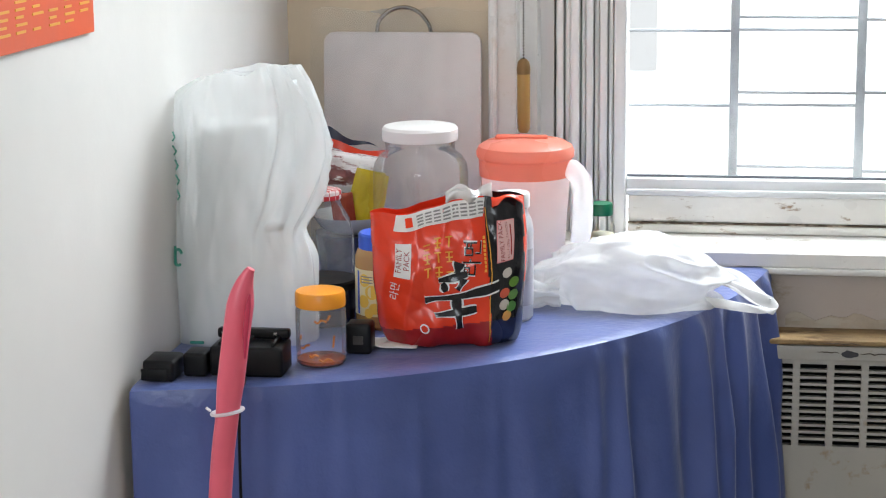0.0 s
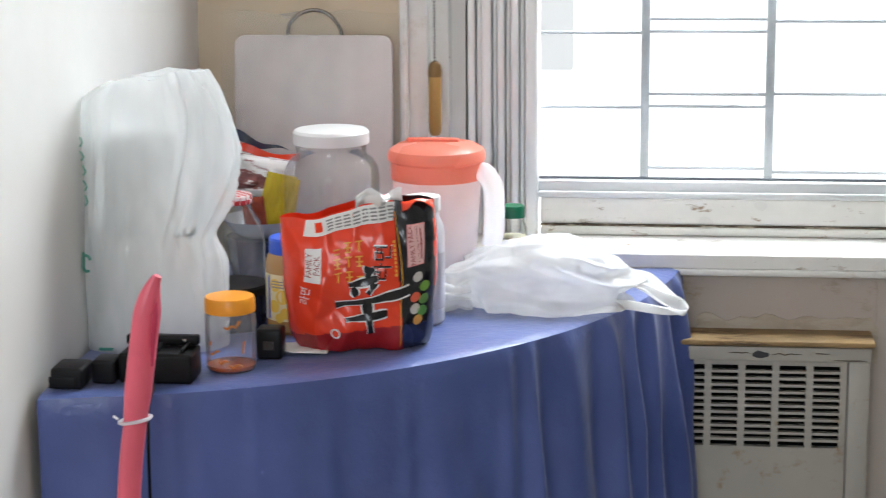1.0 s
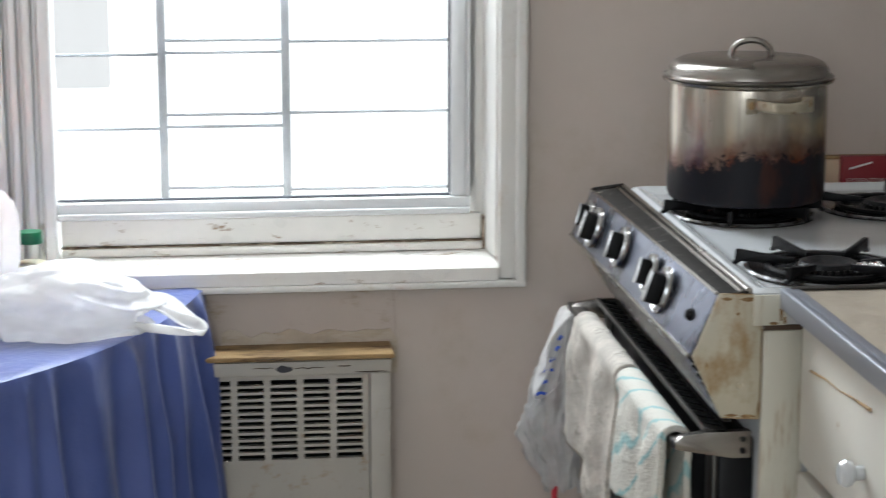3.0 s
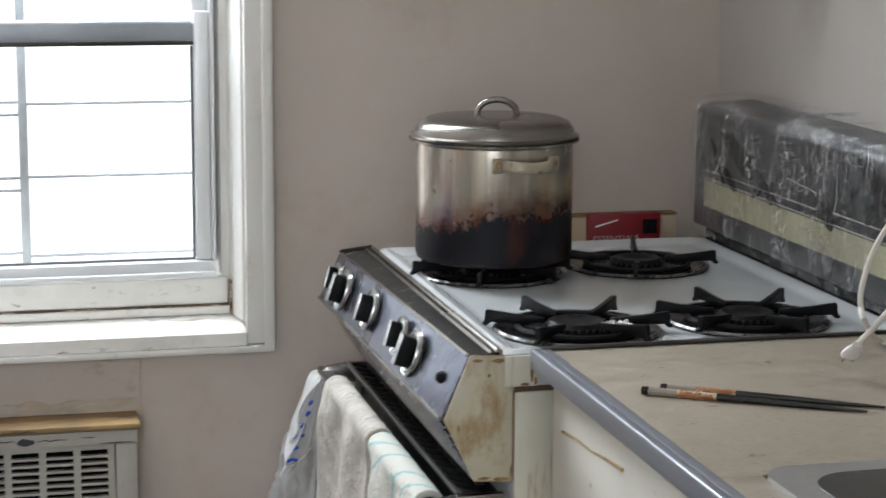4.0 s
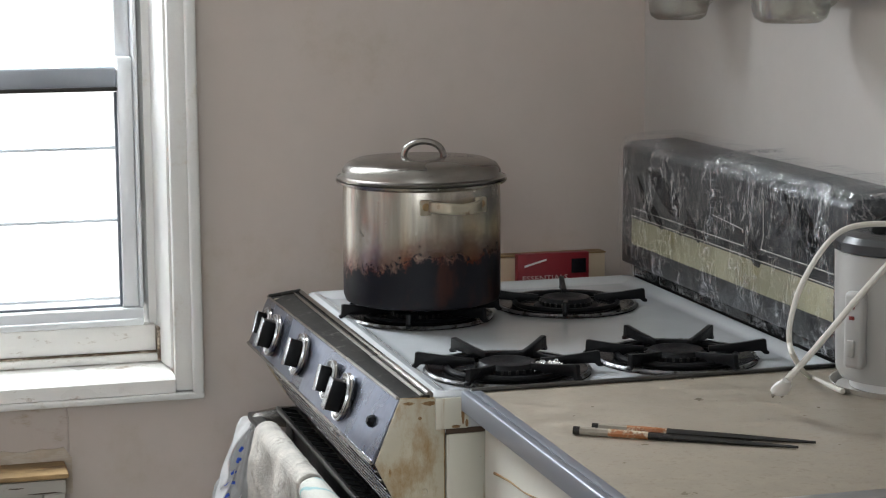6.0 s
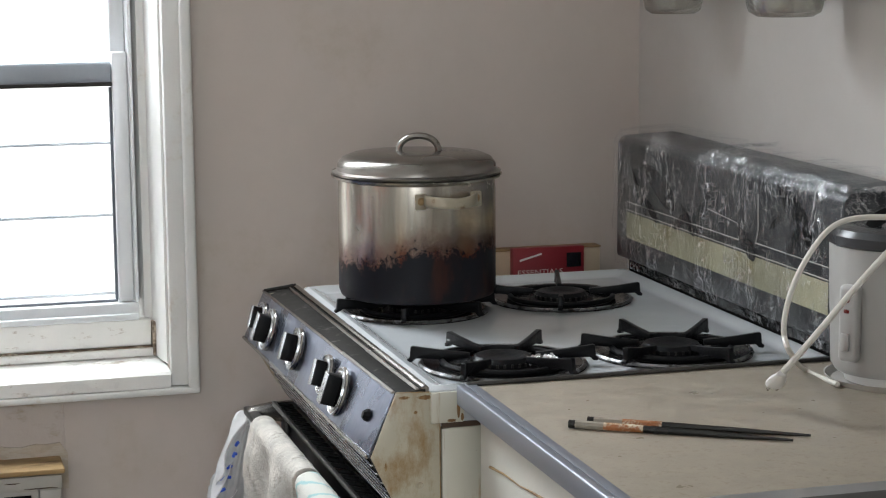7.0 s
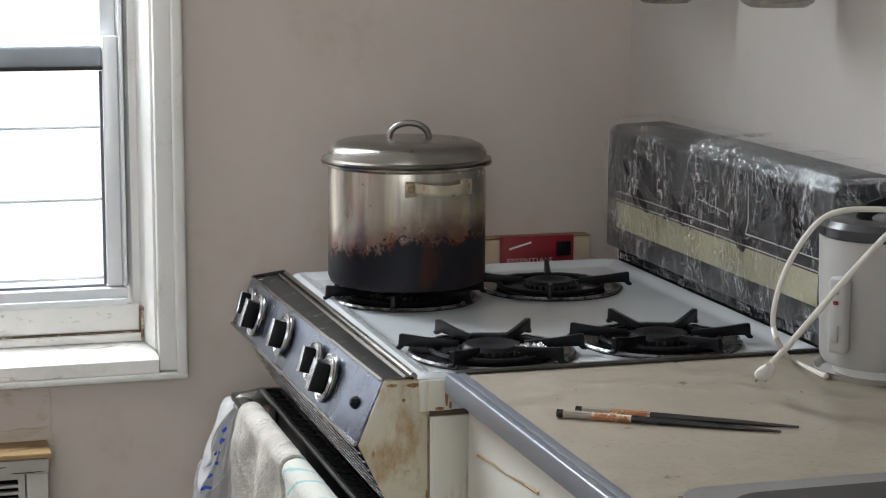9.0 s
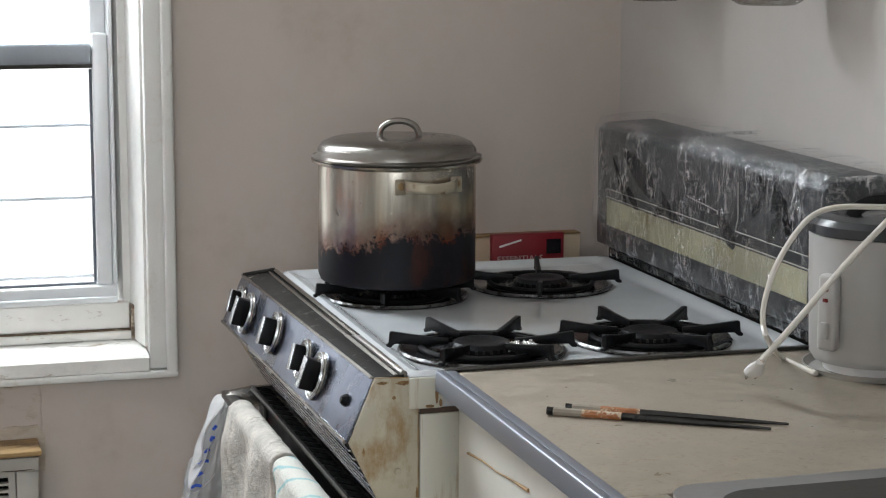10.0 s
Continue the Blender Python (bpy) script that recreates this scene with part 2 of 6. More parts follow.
def smooth_path(points, n=24):
    """A gliding line through points."""
    ps = [Vector(p) for p in points]
    out = []
    for k in range(len(ps) - 1):
        a, b, c, d = ps[max(k - 1, 0)], ps[k], ps[k + 1], ps[min(k + 2, len(ps) - 1)]
        for j in range(n):
            u = j / n
            out.append(0.5 * (2 * b + (c - a) * u + (2 * a - 5 * b + 4 * c - d) * u * u + (3 * b - a - 3 * c + d) * u ** 3))
    return out + [ps[-1]]


def sheet(fn, nu, nv, bm=None, wrap=False):
    """A grid of fn(u, v), u and v from 0 to 1."""
    bm = bm or bmesh.new()
    rows = [[bm.verts.new(fn(i / nu, j / nv)) for i in range(nu + (0 if wrap else 1))] for j in range(nv + 1)]
    for a, b in zip(rows, rows[1:]):
        for i in range(nu):
            k = (i + 1) % len(a)
            bm.faces.new((a[i], a[k], b[k], b[i]))
    return bm


def prism(outline, y0, y1, bevel=0.0, axis='y'):
    """An (x, z) outline pushed from y0 to y1, or with axis z an (x, y) outline from z0 to z1."""
    bm = bmesh.new()
    at = (lambda a, b, c: (a, c, b)) if axis == 'y' else (lambda a, b, c: (a, b, c)) if axis == 'z' else (lambda a, b, c: (c, a, b))
    lo, hi = [[bm.verts.new(at(a, b, c)) for a, b in outline] for c in (y0, y1)]
    bm.faces.new(lo)
    bm.faces.new(list(reversed(hi)))
    n = len(outline)
    for k in range(n):
        bm.faces.new((lo[k], hi[k], hi[(k + 1) % n], lo[(k + 1) % n]))
    bmesh.ops.recalc_face_normals(bm, faces=bm.faces)
    if bevel:
        bmesh.ops.bevel(bm, geom=bm.edges[:], offset=bevel, segments=2, affect='EDGES', profile=0.5)
    return bm


def rounded(x0, x1, y0, y1, r, n=6):
    """The outline of a rectangle with round corners."""
    out = []
    for cx, cy, a0 in ((x1 - r, y1 - r, 0), (x0 + r, y1 - r, 90), (x0 + r, y0 + r, 180), (x1 - r, y0 + r, 270)):
        out += [(cx + r * math.cos(radians(a0 + 90 * k / n)), cy + r * math.sin(radians(a0 + 90 * k / n))) for k in range(n + 1)]
    return out


def crumple(p, scale, seed=0.0):
    """Sharp-ridged crumples like those of thin film."""
    d = noise.voronoi(Vector(p) * scale + Vector((seed, seed * 0.7, seed * 1.3)))[0]
    return d[0]


def wobble(p, scale, seed=0.0):
    return noise.noise(Vector(p) * scale + Vector((seed, seed * 1.7, -seed)))


def ridged(p, scale, seed=0.0):
    return 1 - abs(2 * noise.noise(Vector(p) * scale + Vector((seed, 3.1 - seed, seed * 2.3))))


def text_mesh(text, size, fn, thick=0.0):
    """Lettering laid on a surface: fn maps (x, y) of the lettering to a place."""
    cu = bpy.data.curves.new("lettering", 'FONT')
    cu.body, cu.size, cu.resolution_u = text, size, 2
    cu.align_x, cu.align_y = 'CENTER', 'CENTER'
    ob = new("lettering", cu)
    bpy.context.view_layer.update()
    me = bpy.data.meshes.new_from_object(ob.evaluated_get(bpy.context.evaluated_depsgraph_get()))
    bpy.data.objects.remove(ob)
    bm = bmesh.new()
    bm.from_mesh(me)
    bpy.data.meshes.remove(me)
    for v in bm.verts:
        v.co = fn(v.co.x, v.co.y)
    return bm


def solid(ob, thick, offset=0.0):
    mod = ob.modifiers.new("thickness", 'SOLIDIFY')
    mod.thickness, mod.offset = thick, offset
    return ob


# ---- the room ----
RIGHT, BACK, TOP = 1.79, -3.7, 2.5
LEFT = -0.035
W_L, W_R, W_B, W_T = 0.30, 1.094, 0.772, 2.3

bm = box(-0.45, W_L, 0, 0.22, 0, TOP)
structure("wall_north_a", bm, BOUNCE_WALL, "cream painted plaster wall beside the window")
structure("wall_north_b", box(W_R, RIGHT + 0.2, 0, 0.22, 0, TOP), WALL, "cream painted plaster wall with grease stains above the stove")
structure("wall_north_c", box(W_L, 0.946, 0, 0.22, 0, W_B - 0.02), PEEL, "cream plaster below the window sill with peeling paint")
structure("wall_north_e", box(0.946, W_R, 0.0, 0.22, 0, W_B - 0.02), WALL, "cream painted plaster beside the radiator cover")
ridge = [(0.946 + 0.0015 * wobble((k * 0.5, 0, 3), 1.0), -0.0005, 0.64 + 0.105 * k / 14) for k in range(15)]
structure("trim_plaster_ridge", tube(ridge, [0.0008 + 0.0016 * abs(wobble((k * 0.4, 2, 0), 1.0)) for k in range(15)], 8), PEEL, "rough plaster ridge beside the radiator cover")
structure("wall_north_d", box(W_L, W_R, 0, 0.22, W_T, TOP), WALL, "cream plaster above the window")
structure("wall_west", prism([(0.0, 0.0), (0.047 * BACK, BACK), (-0.45, BACK), (-0.45, 0.0)], 0, TOP, axis='z'), WALL_WHITE, "white painted plaster side wall")
structure("wall_east", box(RIGHT, RIGHT + 0.2, BACK, 0, 0, TOP), WALL_EAST, "cream painted wall behind the stove and counter")
structure("wall_south_a", box(-0.45, RIGHT + 0.2, BACK - 0.2, BACK, 0, 0.95), WALL_WHITE, "white wall")
structure("wall_south_b", box(-0.45, RIGHT + 0.2, BACK - 0.2, BACK, 2.2, TOP), WALL_WHITE, "white wall")
structure("wall_south_c", box(0.9, RIGHT + 0.2, BACK - 0.2, BACK, 0.95, 2.2), WALL_WHITE, "white wall")
# Unseen wall, added only to keep the rear fill off the stove side
structure("wall_fill_blocker", box(0.98, RIGHT - 0.002, BACK + 0.002, -2.25, 0.001, TOP - 0.001), WALL_EAST, "added unseen wall that keeps the rear fill off the stove side")
structure("floor", box(-0.45, RIGHT + 0.2, BACK - 0.2, 0.22, -0.1, 0), FLOOR, "worn vinyl floor")
structure("ceiling", box(-0.45, RIGHT + 0.2, BACK - 0.2, 0.22, TOP, TOP + 0.1), WALL_WHITE, "white ceiling")
structure("backdrop", box(-3.5, 5, 3.0, 3.02, -2, 5), SKY_GLOW, "blown-out white sky outside the window")

# ---- the window ----
win = new("window_1")
tagged(win, "white painted double-hung window with aluminium storm sash and worn sill", "window", kind="structure")


def wpart(name, bm, material, label=""):
    return part(name, bm, material, win, label)


# casing: flat boards with a raised outer bead
for x0, x1 in ((0.289, 0.325), (W_R, 1.130)):
    wpart("casing_board", box(x0, x1, -0.016, 0.0, 0.757, W_T + 0.04, 0.003), TRIM)
wpart("casing_bead", box(1.117, 1.1325, -0.026, -0.0165, 0.750, W_T + 0.05, 0.004, 3), TRIM)
wpart("casing_bead", box(0.287, 0.299, -0.026, -0.0165, 0.757, W_T + 0.05, 0.004, 3), TRIM)
wpart("casing_head", box(0.289, 1.134, -0.018, 0.0, W_T + 0.041, W_T + 0.09, 0.003), TRIM)
# stool, apron and lip
wpart("window_sill", prism([(-0.022, 0.757), (-0.022, 0.775), (-0.018, 0.7785), (0.075, 0.786), (0.215, 0.792), (0.215, 0.757)], 0.301, W_R - 0.001, 0.0, axis='x'), SILL_PAINT,
      "white painted sill with dirt along the back edge")
wpart("sill_lip", box(0.302, 1.1325, -0.026, 0.0, 0.7465, 0.7562, 0.003), TRIM)
# jamb linings
wpart("jamb", prism([(W_R, 0.001), (W_R, 0.2), (1.064, 0.2), (1.064, 0.105), (1.072, 0.08), (1.082, 0.078), (1.086, 0.03), (1.091, 0.001)], 0.7865, W_T - 0.001, axis='z'), TRIM)
wpart("jamb", prism([(W_L, 0.001), (W_L, 0.2), (0.37, 0.2), (0.37, 0.06), (0.352, 0.05), (0.349, 0.03), (0.33, 0.028), (0.328, 0.001)], 0.7865, W_T - 0.001, axis='z'), TRIM)
# the lower board between sill and sash
wpart("lower_board", box(0.476, 1.079, 0.0652, 0.085, 0.8, 0.838, 0.003), SILL_PAINT, "white painted board with cracked paint")
wpart("lower_strip", box(0.476, 1.082, 0.058, 0.085, 0.7855, 0.7975, 0.003), SILL_PAINT)
wpart("dirt_line", box(0.476, 1.08, 0.0625, 0.07, 0.7976, 0.7999), GRIME, "dark dirt in the joint above the sill")
wpart("dirt_corner", box(1.0795, 1.0855, 0.055, 0.075, 0.786, 0.835, 0.002), GRIME, "black grime in the window corner")
# Lighter copy of the aluminium; the strong daylight here is in its colour
CHANNEL = surface("daylit_channel_metal", (0.88, 0.88, 0.87), 0.3, metal=0.1, grain=80, vary=0.08, stretch=(1, 1, 0.1), bump=0.08)
# aluminium folds at the left
for k, (x, w, y) in enumerate(((0.374, 0.010, 0.056), (0.386, 0.007, 0.072), (0.394, 0.013, 0.05), (0.4085, 0.006, 0.078), (0.416, 0.010, 0.056),
                               (0.4275, 0.006, 0.074), (0.435, 0.011, 0.052), (0.4475, 0.006, 0.07), (0.455, 0.017, 0.06))):
    wpart("side_channel", box(x, x + w, 0.045 + 0.6 * (y - 0.05), y + 0.04, 0.784, W_T - 0.002, 0.0026, 3), CHANNEL, "vertical aluminium channel" if k == 0 else "")
wpart("channel_back", box(0.3705, 0.472, 0.102, 0.125, 0.78, W_T - 0.002), ALU, "grey channel backing")
# lower sash
wpart("sash_bottom_rail", box(0.4725, 1.0638, 0.07, 0.098, 0.8385, 0.8615, 0.003), ALU_WHITE)
wpart("sash_ledge", box(0.4725, 1.062, 0.060, 0.0695, 0.8385, 0.8475, 0.002), ALU_WHITE)
wpart("sash_stile", box(1.0365, 1.058, 0.078, 0.098, 0.862, 1.215, 0.003), ALU_WHITE)
wpart("sash_stop", box(1.0585, 1.064, 0.0705, 0.11, 0.862, W_T - 0.003, 0.002), ALU)
wpart("meeting_rail", box(0.4725, 1.036, 0.078, 0.1, 1.168, 1.203, 0.006, 3), surface("blue_grey_rail", (0.36, 0.39, 0.43), 0.4, metal=0.3, grain=60, vary=0.15))
wpart("meeting_rail_lip", box(0.4725, 1.036, 0.07, 0.0775, 1.168, 1.174, 0.002), DARK_STEEL)
wpart("upper_stile", box(1.0365, 1.058, 0.1, 0.12, 1.204, W_T - 0.003, 0.003), ALU)
SEAL = surface("grey_rubber_seal", (0.16, 0.18, 0.21), 0.6, grain=90, vary=0.3)
wpart("glass_seal", box(0.4725, 1.036, 0.086, 0.092, 0.8618, 0.8648, 0.0008), SEAL)
wpart("glass_seal", box(1.0325, 1.0362, 0.086, 0.092, 0.865, 1.166, 0.0008), SEAL)
for z0, z1, y in ((0.865, 1.168, 0.0885), (1.203, W_T - 0.004, 0.11)):
    pane = wpart("pane", box(0.4728, 1.0322, y, y + 0.003, z0, z1), PANE, "dusty clear glass pane")
    pane.visible_shadow = False
# guard bars outside
guard = thing("window_guard", (0, 0.17, 0), "grey painted steel window guard outside the glass", "window guard")
BAR = surface("weathered_grey_bar", (0.50, 0.52, 0.55), 0.5, metal=0.2, grain=90, vary=0.3, bump=0.3, dirt=(0.6, 0.6, 0.6), dirt_at=(0.6, 0.75), dirt_scale=40)
for x in (0.622, 0.802):
    part("upright", box(x - 0.0065, x + 0.0065, -0.006, 0.006, 0.8, 1.95, 0.002), BAR, guard)
for x0, x1, zs in ((0.36, 0.6155, (0.954, 1.063, 1.172, 1.281)), (0.6285, 0.7955, (0.865, 0.956, 0.974, 1.065, 1.083, 1.174, 1.192, 1.283)),
                   (0.8085, 1.12, (0.86, 0.975, 1.080, 1.187, 1.30))):
    for z in zs:
        part("crossbar", box(x0, x1, -0.0025, 0.0025, z - 0.0022, z + 0.0022, 0.0008), BAR, guard)
far = thing("apartment_building", (0.3, 2.9, 0), "pale brick building far beyond the window, its haze put in as glow", "building")
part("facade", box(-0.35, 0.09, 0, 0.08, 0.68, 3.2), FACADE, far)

# ---- radiator cover ----
rad = thing("radiator_cover", (0, 0, 0), "old white painted metal radiator cover with slotted grille and rusty top", "radiator cover")
part("top_shelf", box(0.40, 0.940, -0.072, -0.001, 0.6595, 0.6675, 0.003), RUST, rad, "rust-stained flaking top edge")
part("top_rail", box(0.41, 0.936, -0.066, -0.001, 0.6375, 0.6575, 0.002), RAD_PAINT, rad)
part("side_post", box(0.906, 0.935, -0.062, -0.001, 0.02, 0.637, 0.002), RAD_PAINT, rad)
fx0, fx1, gz0, gz1 = 0.41, 0.9045, 0.512, 0.629
colw, cols = 0.0462, [0.7205 - 0.0462 * 6 + 0.0462 * k for k in range(10)]
cols = [c for c in cols if c > 0.42]
part("lower_panel", box(fx0, fx1, -0.056, -0.045, 0.02, gz0), RAD_PAINT, rad)
part("upper_panel", box(fx0, fx1, -0.056, -0.045, gz1, 0.637), RAD_PAINT, rad)
edges = [fx0] + [v for c in cols for v in (c, c + 0.0365)] + [fx1]
for a, b in zip(edges[::2], edges[1::2]):
    part("grille_stile", box(a, b, -0.056, -0.045, gz0, gz1), RAD_PAINT, rad)
rows = 12
step = (gz1 - gz0) / rows
for c in cols:
    for k in range(1, rows):
        z = gz0 + k * step
        part("grille_slat", box(c, c + 0.0365, -0.055, -0.046, z - 0.0018, z + 0.0018), RAD_PAINT, rad)
# Black sheet behind the grille, painted in for the shade inside the cover
part("inside_shade", box(0.412, 0.904, -0.03, -0.02, 0.1, 0.635), SHADE_BLACK, rad)
STAIN = surface("brown_plaster_stain", (0.46, 0.385, 0.30), 0.7, grain=60, vary=0.3, bump=0.8, dirt=(0.52, 0.46, 0.38), dirt_at=(0.45, 0.6), dirt_scale=28, dirt_stretch=(0.5, 1, 2))
up = [(0.70 + 0.25 * k / 24, 0.684 + 0.012 * wobble((k * 0.37, 0, 0), 1.0) - 0.014 * (k == 24)) for k in range(25)]
structure("trim_plaster_stain", prism([(0.70, 0.62), (0.95, 0.62)] + up[::-1], -0.003, -0.0005), STAIN, "brown water-stained plaster above the radiator cover")
chip = [(0.018 * math.cos(a) * (0.5 + 0.5 * abs(wobble((math.cos(a), math.sin(a), 0), 1.7))), 0.007 * math.sin(a) * (0.7 + 0.4 * wobble((a, 0, 0), 2))) for a in (2 * math.pi * k / 14 for k in range(14))]
part("paint_chip", prism([(0.785 + a, 0.647 + b) for a, b in chip], -0.0668, -0.0655), surface("bare_dark_metal", (0.035, 0.033, 0.04), 0.6, grain=90, bump=0.3), rad, "bare patch where paint has flaked away")
CRACK = surface("dark_crack", (0.06, 0.035, 0.02), 0.8, grain=90, bump=0.3)
for x0, x1, z, y in ((0.745, 0.80, 0.6628, -0.0725), (0.742, 0.772, 0.649, -0.0664), (0.80, 0.842, 0.648, -0.0664), (0.86, 0.88, 0.6495, -0.0664), (0.885, 0.93, 0.6405, -0.0664)):
    line = [(x0 + (x1 - x0) * k / 9, y, z + 0.0022 * wobble((x0 * 50 + k * 0.6, 0, 0), 1.0)) for k in range(10)]
    part("paint_crack", tube(line, [0.0003 + 0.0006 * math.sin(math.pi * k / 9) for k in range(10)], 6), CRACK, rad)

# ---- stove ----
Z = 0.914
SX0, SX1, SY0, SY1 = 1.25, 1.712, -0.789, -0.160
stove = thing("gas_stove", (0, 0, 0), "old white enamel gas stove with chrome control panel and rusty sides", "stove")
# body under the top, with the oven front
part("body", box(1.262, 1.78, SY0 + 0.004, SY1 - 0.004, 0.05, 0.868, 0.006), ENAMEL, stove)
part("side_panel", box(1.2622, 1.308, SY0 - 0.002, SY0 + 0.0035, 0.05, 0.8705, 0.002), CREAM_CLEAN, stove, "cream enamel side with rust streaks")
part("dark_gap", box(1.2622, 1.306, SY0 - 0.0015, SY0 + 0.003, 0.8708, 0.8763), CRACK, stove, "dark brown gap")
part("top_skirt", box(1.2505, 1.286, SY0 - 0.0045, SY0 - 0.0005, 0.8765, 0.909, 0.0015), CREAM_CLEAN, stove)


def cooktop(u, v):
    x, y = SX0 + (SX1 - SX0) * u, SY0 + (SY1 - SY0) * v
    d = min(x - SX0, SX1 - x, y - SY0, SY1 - y)
    return Vector((x, y, Z - 0.007 * min(1, max(0, (d - 0.012) / 0.012)) - 0.004 * max(0, 1 - d / 0.006)))


BURNERS = ((1.355, -0.347), (1.555, -0.328), (1.363, -0.682), (1.563, -0.675))
bm = sheet(cooktop, 70, 90)
r = bmesh.ops.extrude_face_region(bm, geom=bm.faces[:])
for v in [g for g in r["geom"] if isinstance(g, bmesh.types.BMVert)]:
    v.co.z = min(v.co.z, 0.872)
bmesh.ops.recalc_face_normals(bm, faces=bm.faces)
part("cooktop", bm, ENAMEL, stove, "white enamel cooktop with a raised rim")
# the control panel: its near and far end profiles, joined by straight lines
NEAR = {"back": (1.2465, 0.9125), "top": (1.2125, 0.9105), "low": (1.184, 0.8455)}
FAR = {"back": (1.2425, 0.9125), "top": (1.2040, 0.9045), "low": (1.181, 0.8380)}
PY0, PY1 = SY0 + 0.002, -0.132


def front_at(key, y, dx=0.0, dz=0.0):
    f = (y - PY0) / (PY1 - PY0)
    (xa, za), (xb, zb) = NEAR[key], FAR[key]
    return Vector((xa + (xb - xa) * f + dx, y, za + (zb - za) * f + dz))


def slab_between(a, b, y0, y1a, y1b, thick):
    """A plate between two lines of the front, with a little thickness inwards."""
    bm = bmesh.new()
    outer = [front_at(a, y0), front_at(b, y0), front_at(b, y1b), front_at(a, y1a)]
    nrm = (outer[1] - outer[0]).cross(outer[3] - outer[0]).normalized()
    if nrm.x > 0:
        nrm = -nrm
    lo = [bm.verts.new(q) for q in outer]
    hi = [bm.verts.new(q - nrm * thick) for q in outer]
    bm.faces.new(lo)
    bm.faces.new(hi[::-1])
    for k in range(4):
        bm.faces.new((lo[k], hi[k], hi[(k + 1) % 4], lo[(k + 1) % 4]))
    bmesh.ops.recalc_face_normals(bm, faces=bm.faces)
    bmesh.ops.bevel(bm, geom=bm.edges[:], offset=0.0008, segments=2, affect='EDGES', profile=0.5)
    return bm


part("front_strip", slab_between("back", "top", PY0, SY1 + 0.004, PY1 - 0.004, 0.006), GRIMY, stove, "grimy dark metal strip")
part("strip_end", tube([front_at("top", PY1 - 0.006, 0, 0.001), front_at("back", SY1 + 0.002, 0, 0.002)], 0.0028, 8), GRIMY, stove)
part("trim_rail", tube([front_at("back", SY0 + 0.003), front_at("back", SY1 - 0.003)], 0.0038, 10), STEEL, stove)
part("trim_rail", tube([front_at("back", SY0 + 0.003, -0.0085, -0.001), front_at("back", SY1 - 0.003, -0.0085, -0.001)], 0.0022, 8), STEEL, stove)
part("control_panel", slab_between("top", "low", PY0, PY1, PY1 + 0.03, 0.004), CHROME, stove, "slanted chrome control panel")
part("panel_edge", tube([front_at("top", PY0 + 0.001), front_at("top", PY1)], 0.0019, 8), STEEL, stove)
part("panel_edge", tube([front_at("low", PY0 + 0.001), front_at("low", PY1 + 0.029)], 0.0022, 8), STEEL, stove)
for y0, y1 in ((SY0 - 0.002, SY0 + 0.0015), (SY1 - 0.002, SY1 + 0.002)):
    cap = [(q.x, q.z) for q in (front_at("top", y0), front_at("low", y0))]
    cap = [(cap[0][0] + 0.002, cap[0][1] + 0.001), (1.2505, 0.9095), (1.2605, 0.9035), (1.2605, 0.7745), (1.2195, 0.7775), (cap[1][0] + 0.003, cap[1][1] - 0.001)]
    ob = part("end_cap", prism(cap, y0, y1, 0.0012), CREAM, stove, "rust-spotted cream end cap")
for xa, za, xb, zb_ in ((1.2145, 0.9112, 1.249, 0.9098), (1.221, 0.7785, 1.2595, 0.7755), (1.2604, 0.777, 1.2604, 0.9)):
    wear = [0.0004 + 0.0011 * abs(wobble((k * 0.8, xa * 70, 0), 1.0)) for k in range(13)]
    part("rust_edge", tube([(xa + (xb - xa) * k / 12, SY0 - 0.0018, za + (zb_ - za) * k / 12) for k in range(13)], wear, 6), RUST, stove, "rusted edge")
DEEP_RUST = surface("deep_rust", (0.22, 0.12, 0.045), 0.8, grain=120, vary=0.4, bump=0.6, dirt=(0.34, 0.24, 0.12), dirt_at=(0.5, 0.62), dirt_scale=120)
for k, (x, z, w, hh) in enumerate(((1.2225, 0.9055, 0.0075, 0.0022), (1.2445, 0.9045, 0.0090, 0.0028), (1.2585, 0.897, 0.0014, 0.0075), (1.2345, 0.8895, 0.0026, 0.0022), (1.230, 0.7805, 0.0085, 0.0020), (1.2475, 0.7790, 0.0100, 0.0026),
                                   (1.2590, 0.787, 0.0012, 0.0090), (1.2025, 0.8345, 0.0016, 0.0060))):
    blot = [(x + w * math.cos(a) * (0.65 + 0.6 * abs(wobble((math.cos(a) * 2, math.sin(a) * 2, k), 2.2))), z + hh * math.sin(a) * (0.65 + 0.6 * abs(wobble((math.sin(a) * 2, math.cos(a) * 2, k), 2.2)))) for a in (2 * math.pi * q / 40 for q in range(40))]
    part("rust_patch", prism(blot, SY0 - 0.0024, SY0 - 0.0019), DEEP_RUST, stove, "rust patch")
for k, (x, z, w, hh) in enumerate(((1.2795, 0.893, 0.0022, 0.012), (1.272, 0.879, 0.006, 0.0016), (1.2835, 0.882, 0.002, 0.004))):
    blot = [(x + w * math.cos(a) * (0.65 + 0.6 * abs(wobble((math.cos(a), math.sin(a), k + 30), 1.6))), z + hh * math.sin(a)) for a in (2 * math.pi * q / 18 for q in range(18))]
    part("rust_patch", prism(blot, SY0 - 0.0050, SY0 - 0.0044), DEEP_RUST, stove, "rust patch")
bm = lathe([(0.0, 0.002), (0.003, 0.0015), (0.004, 0.0)], 10)
bm.transform(pose(1.2385, SY0 - 0.002, 0.812, 90, 0, 0))
part("screw", bm, CREAM, stove)
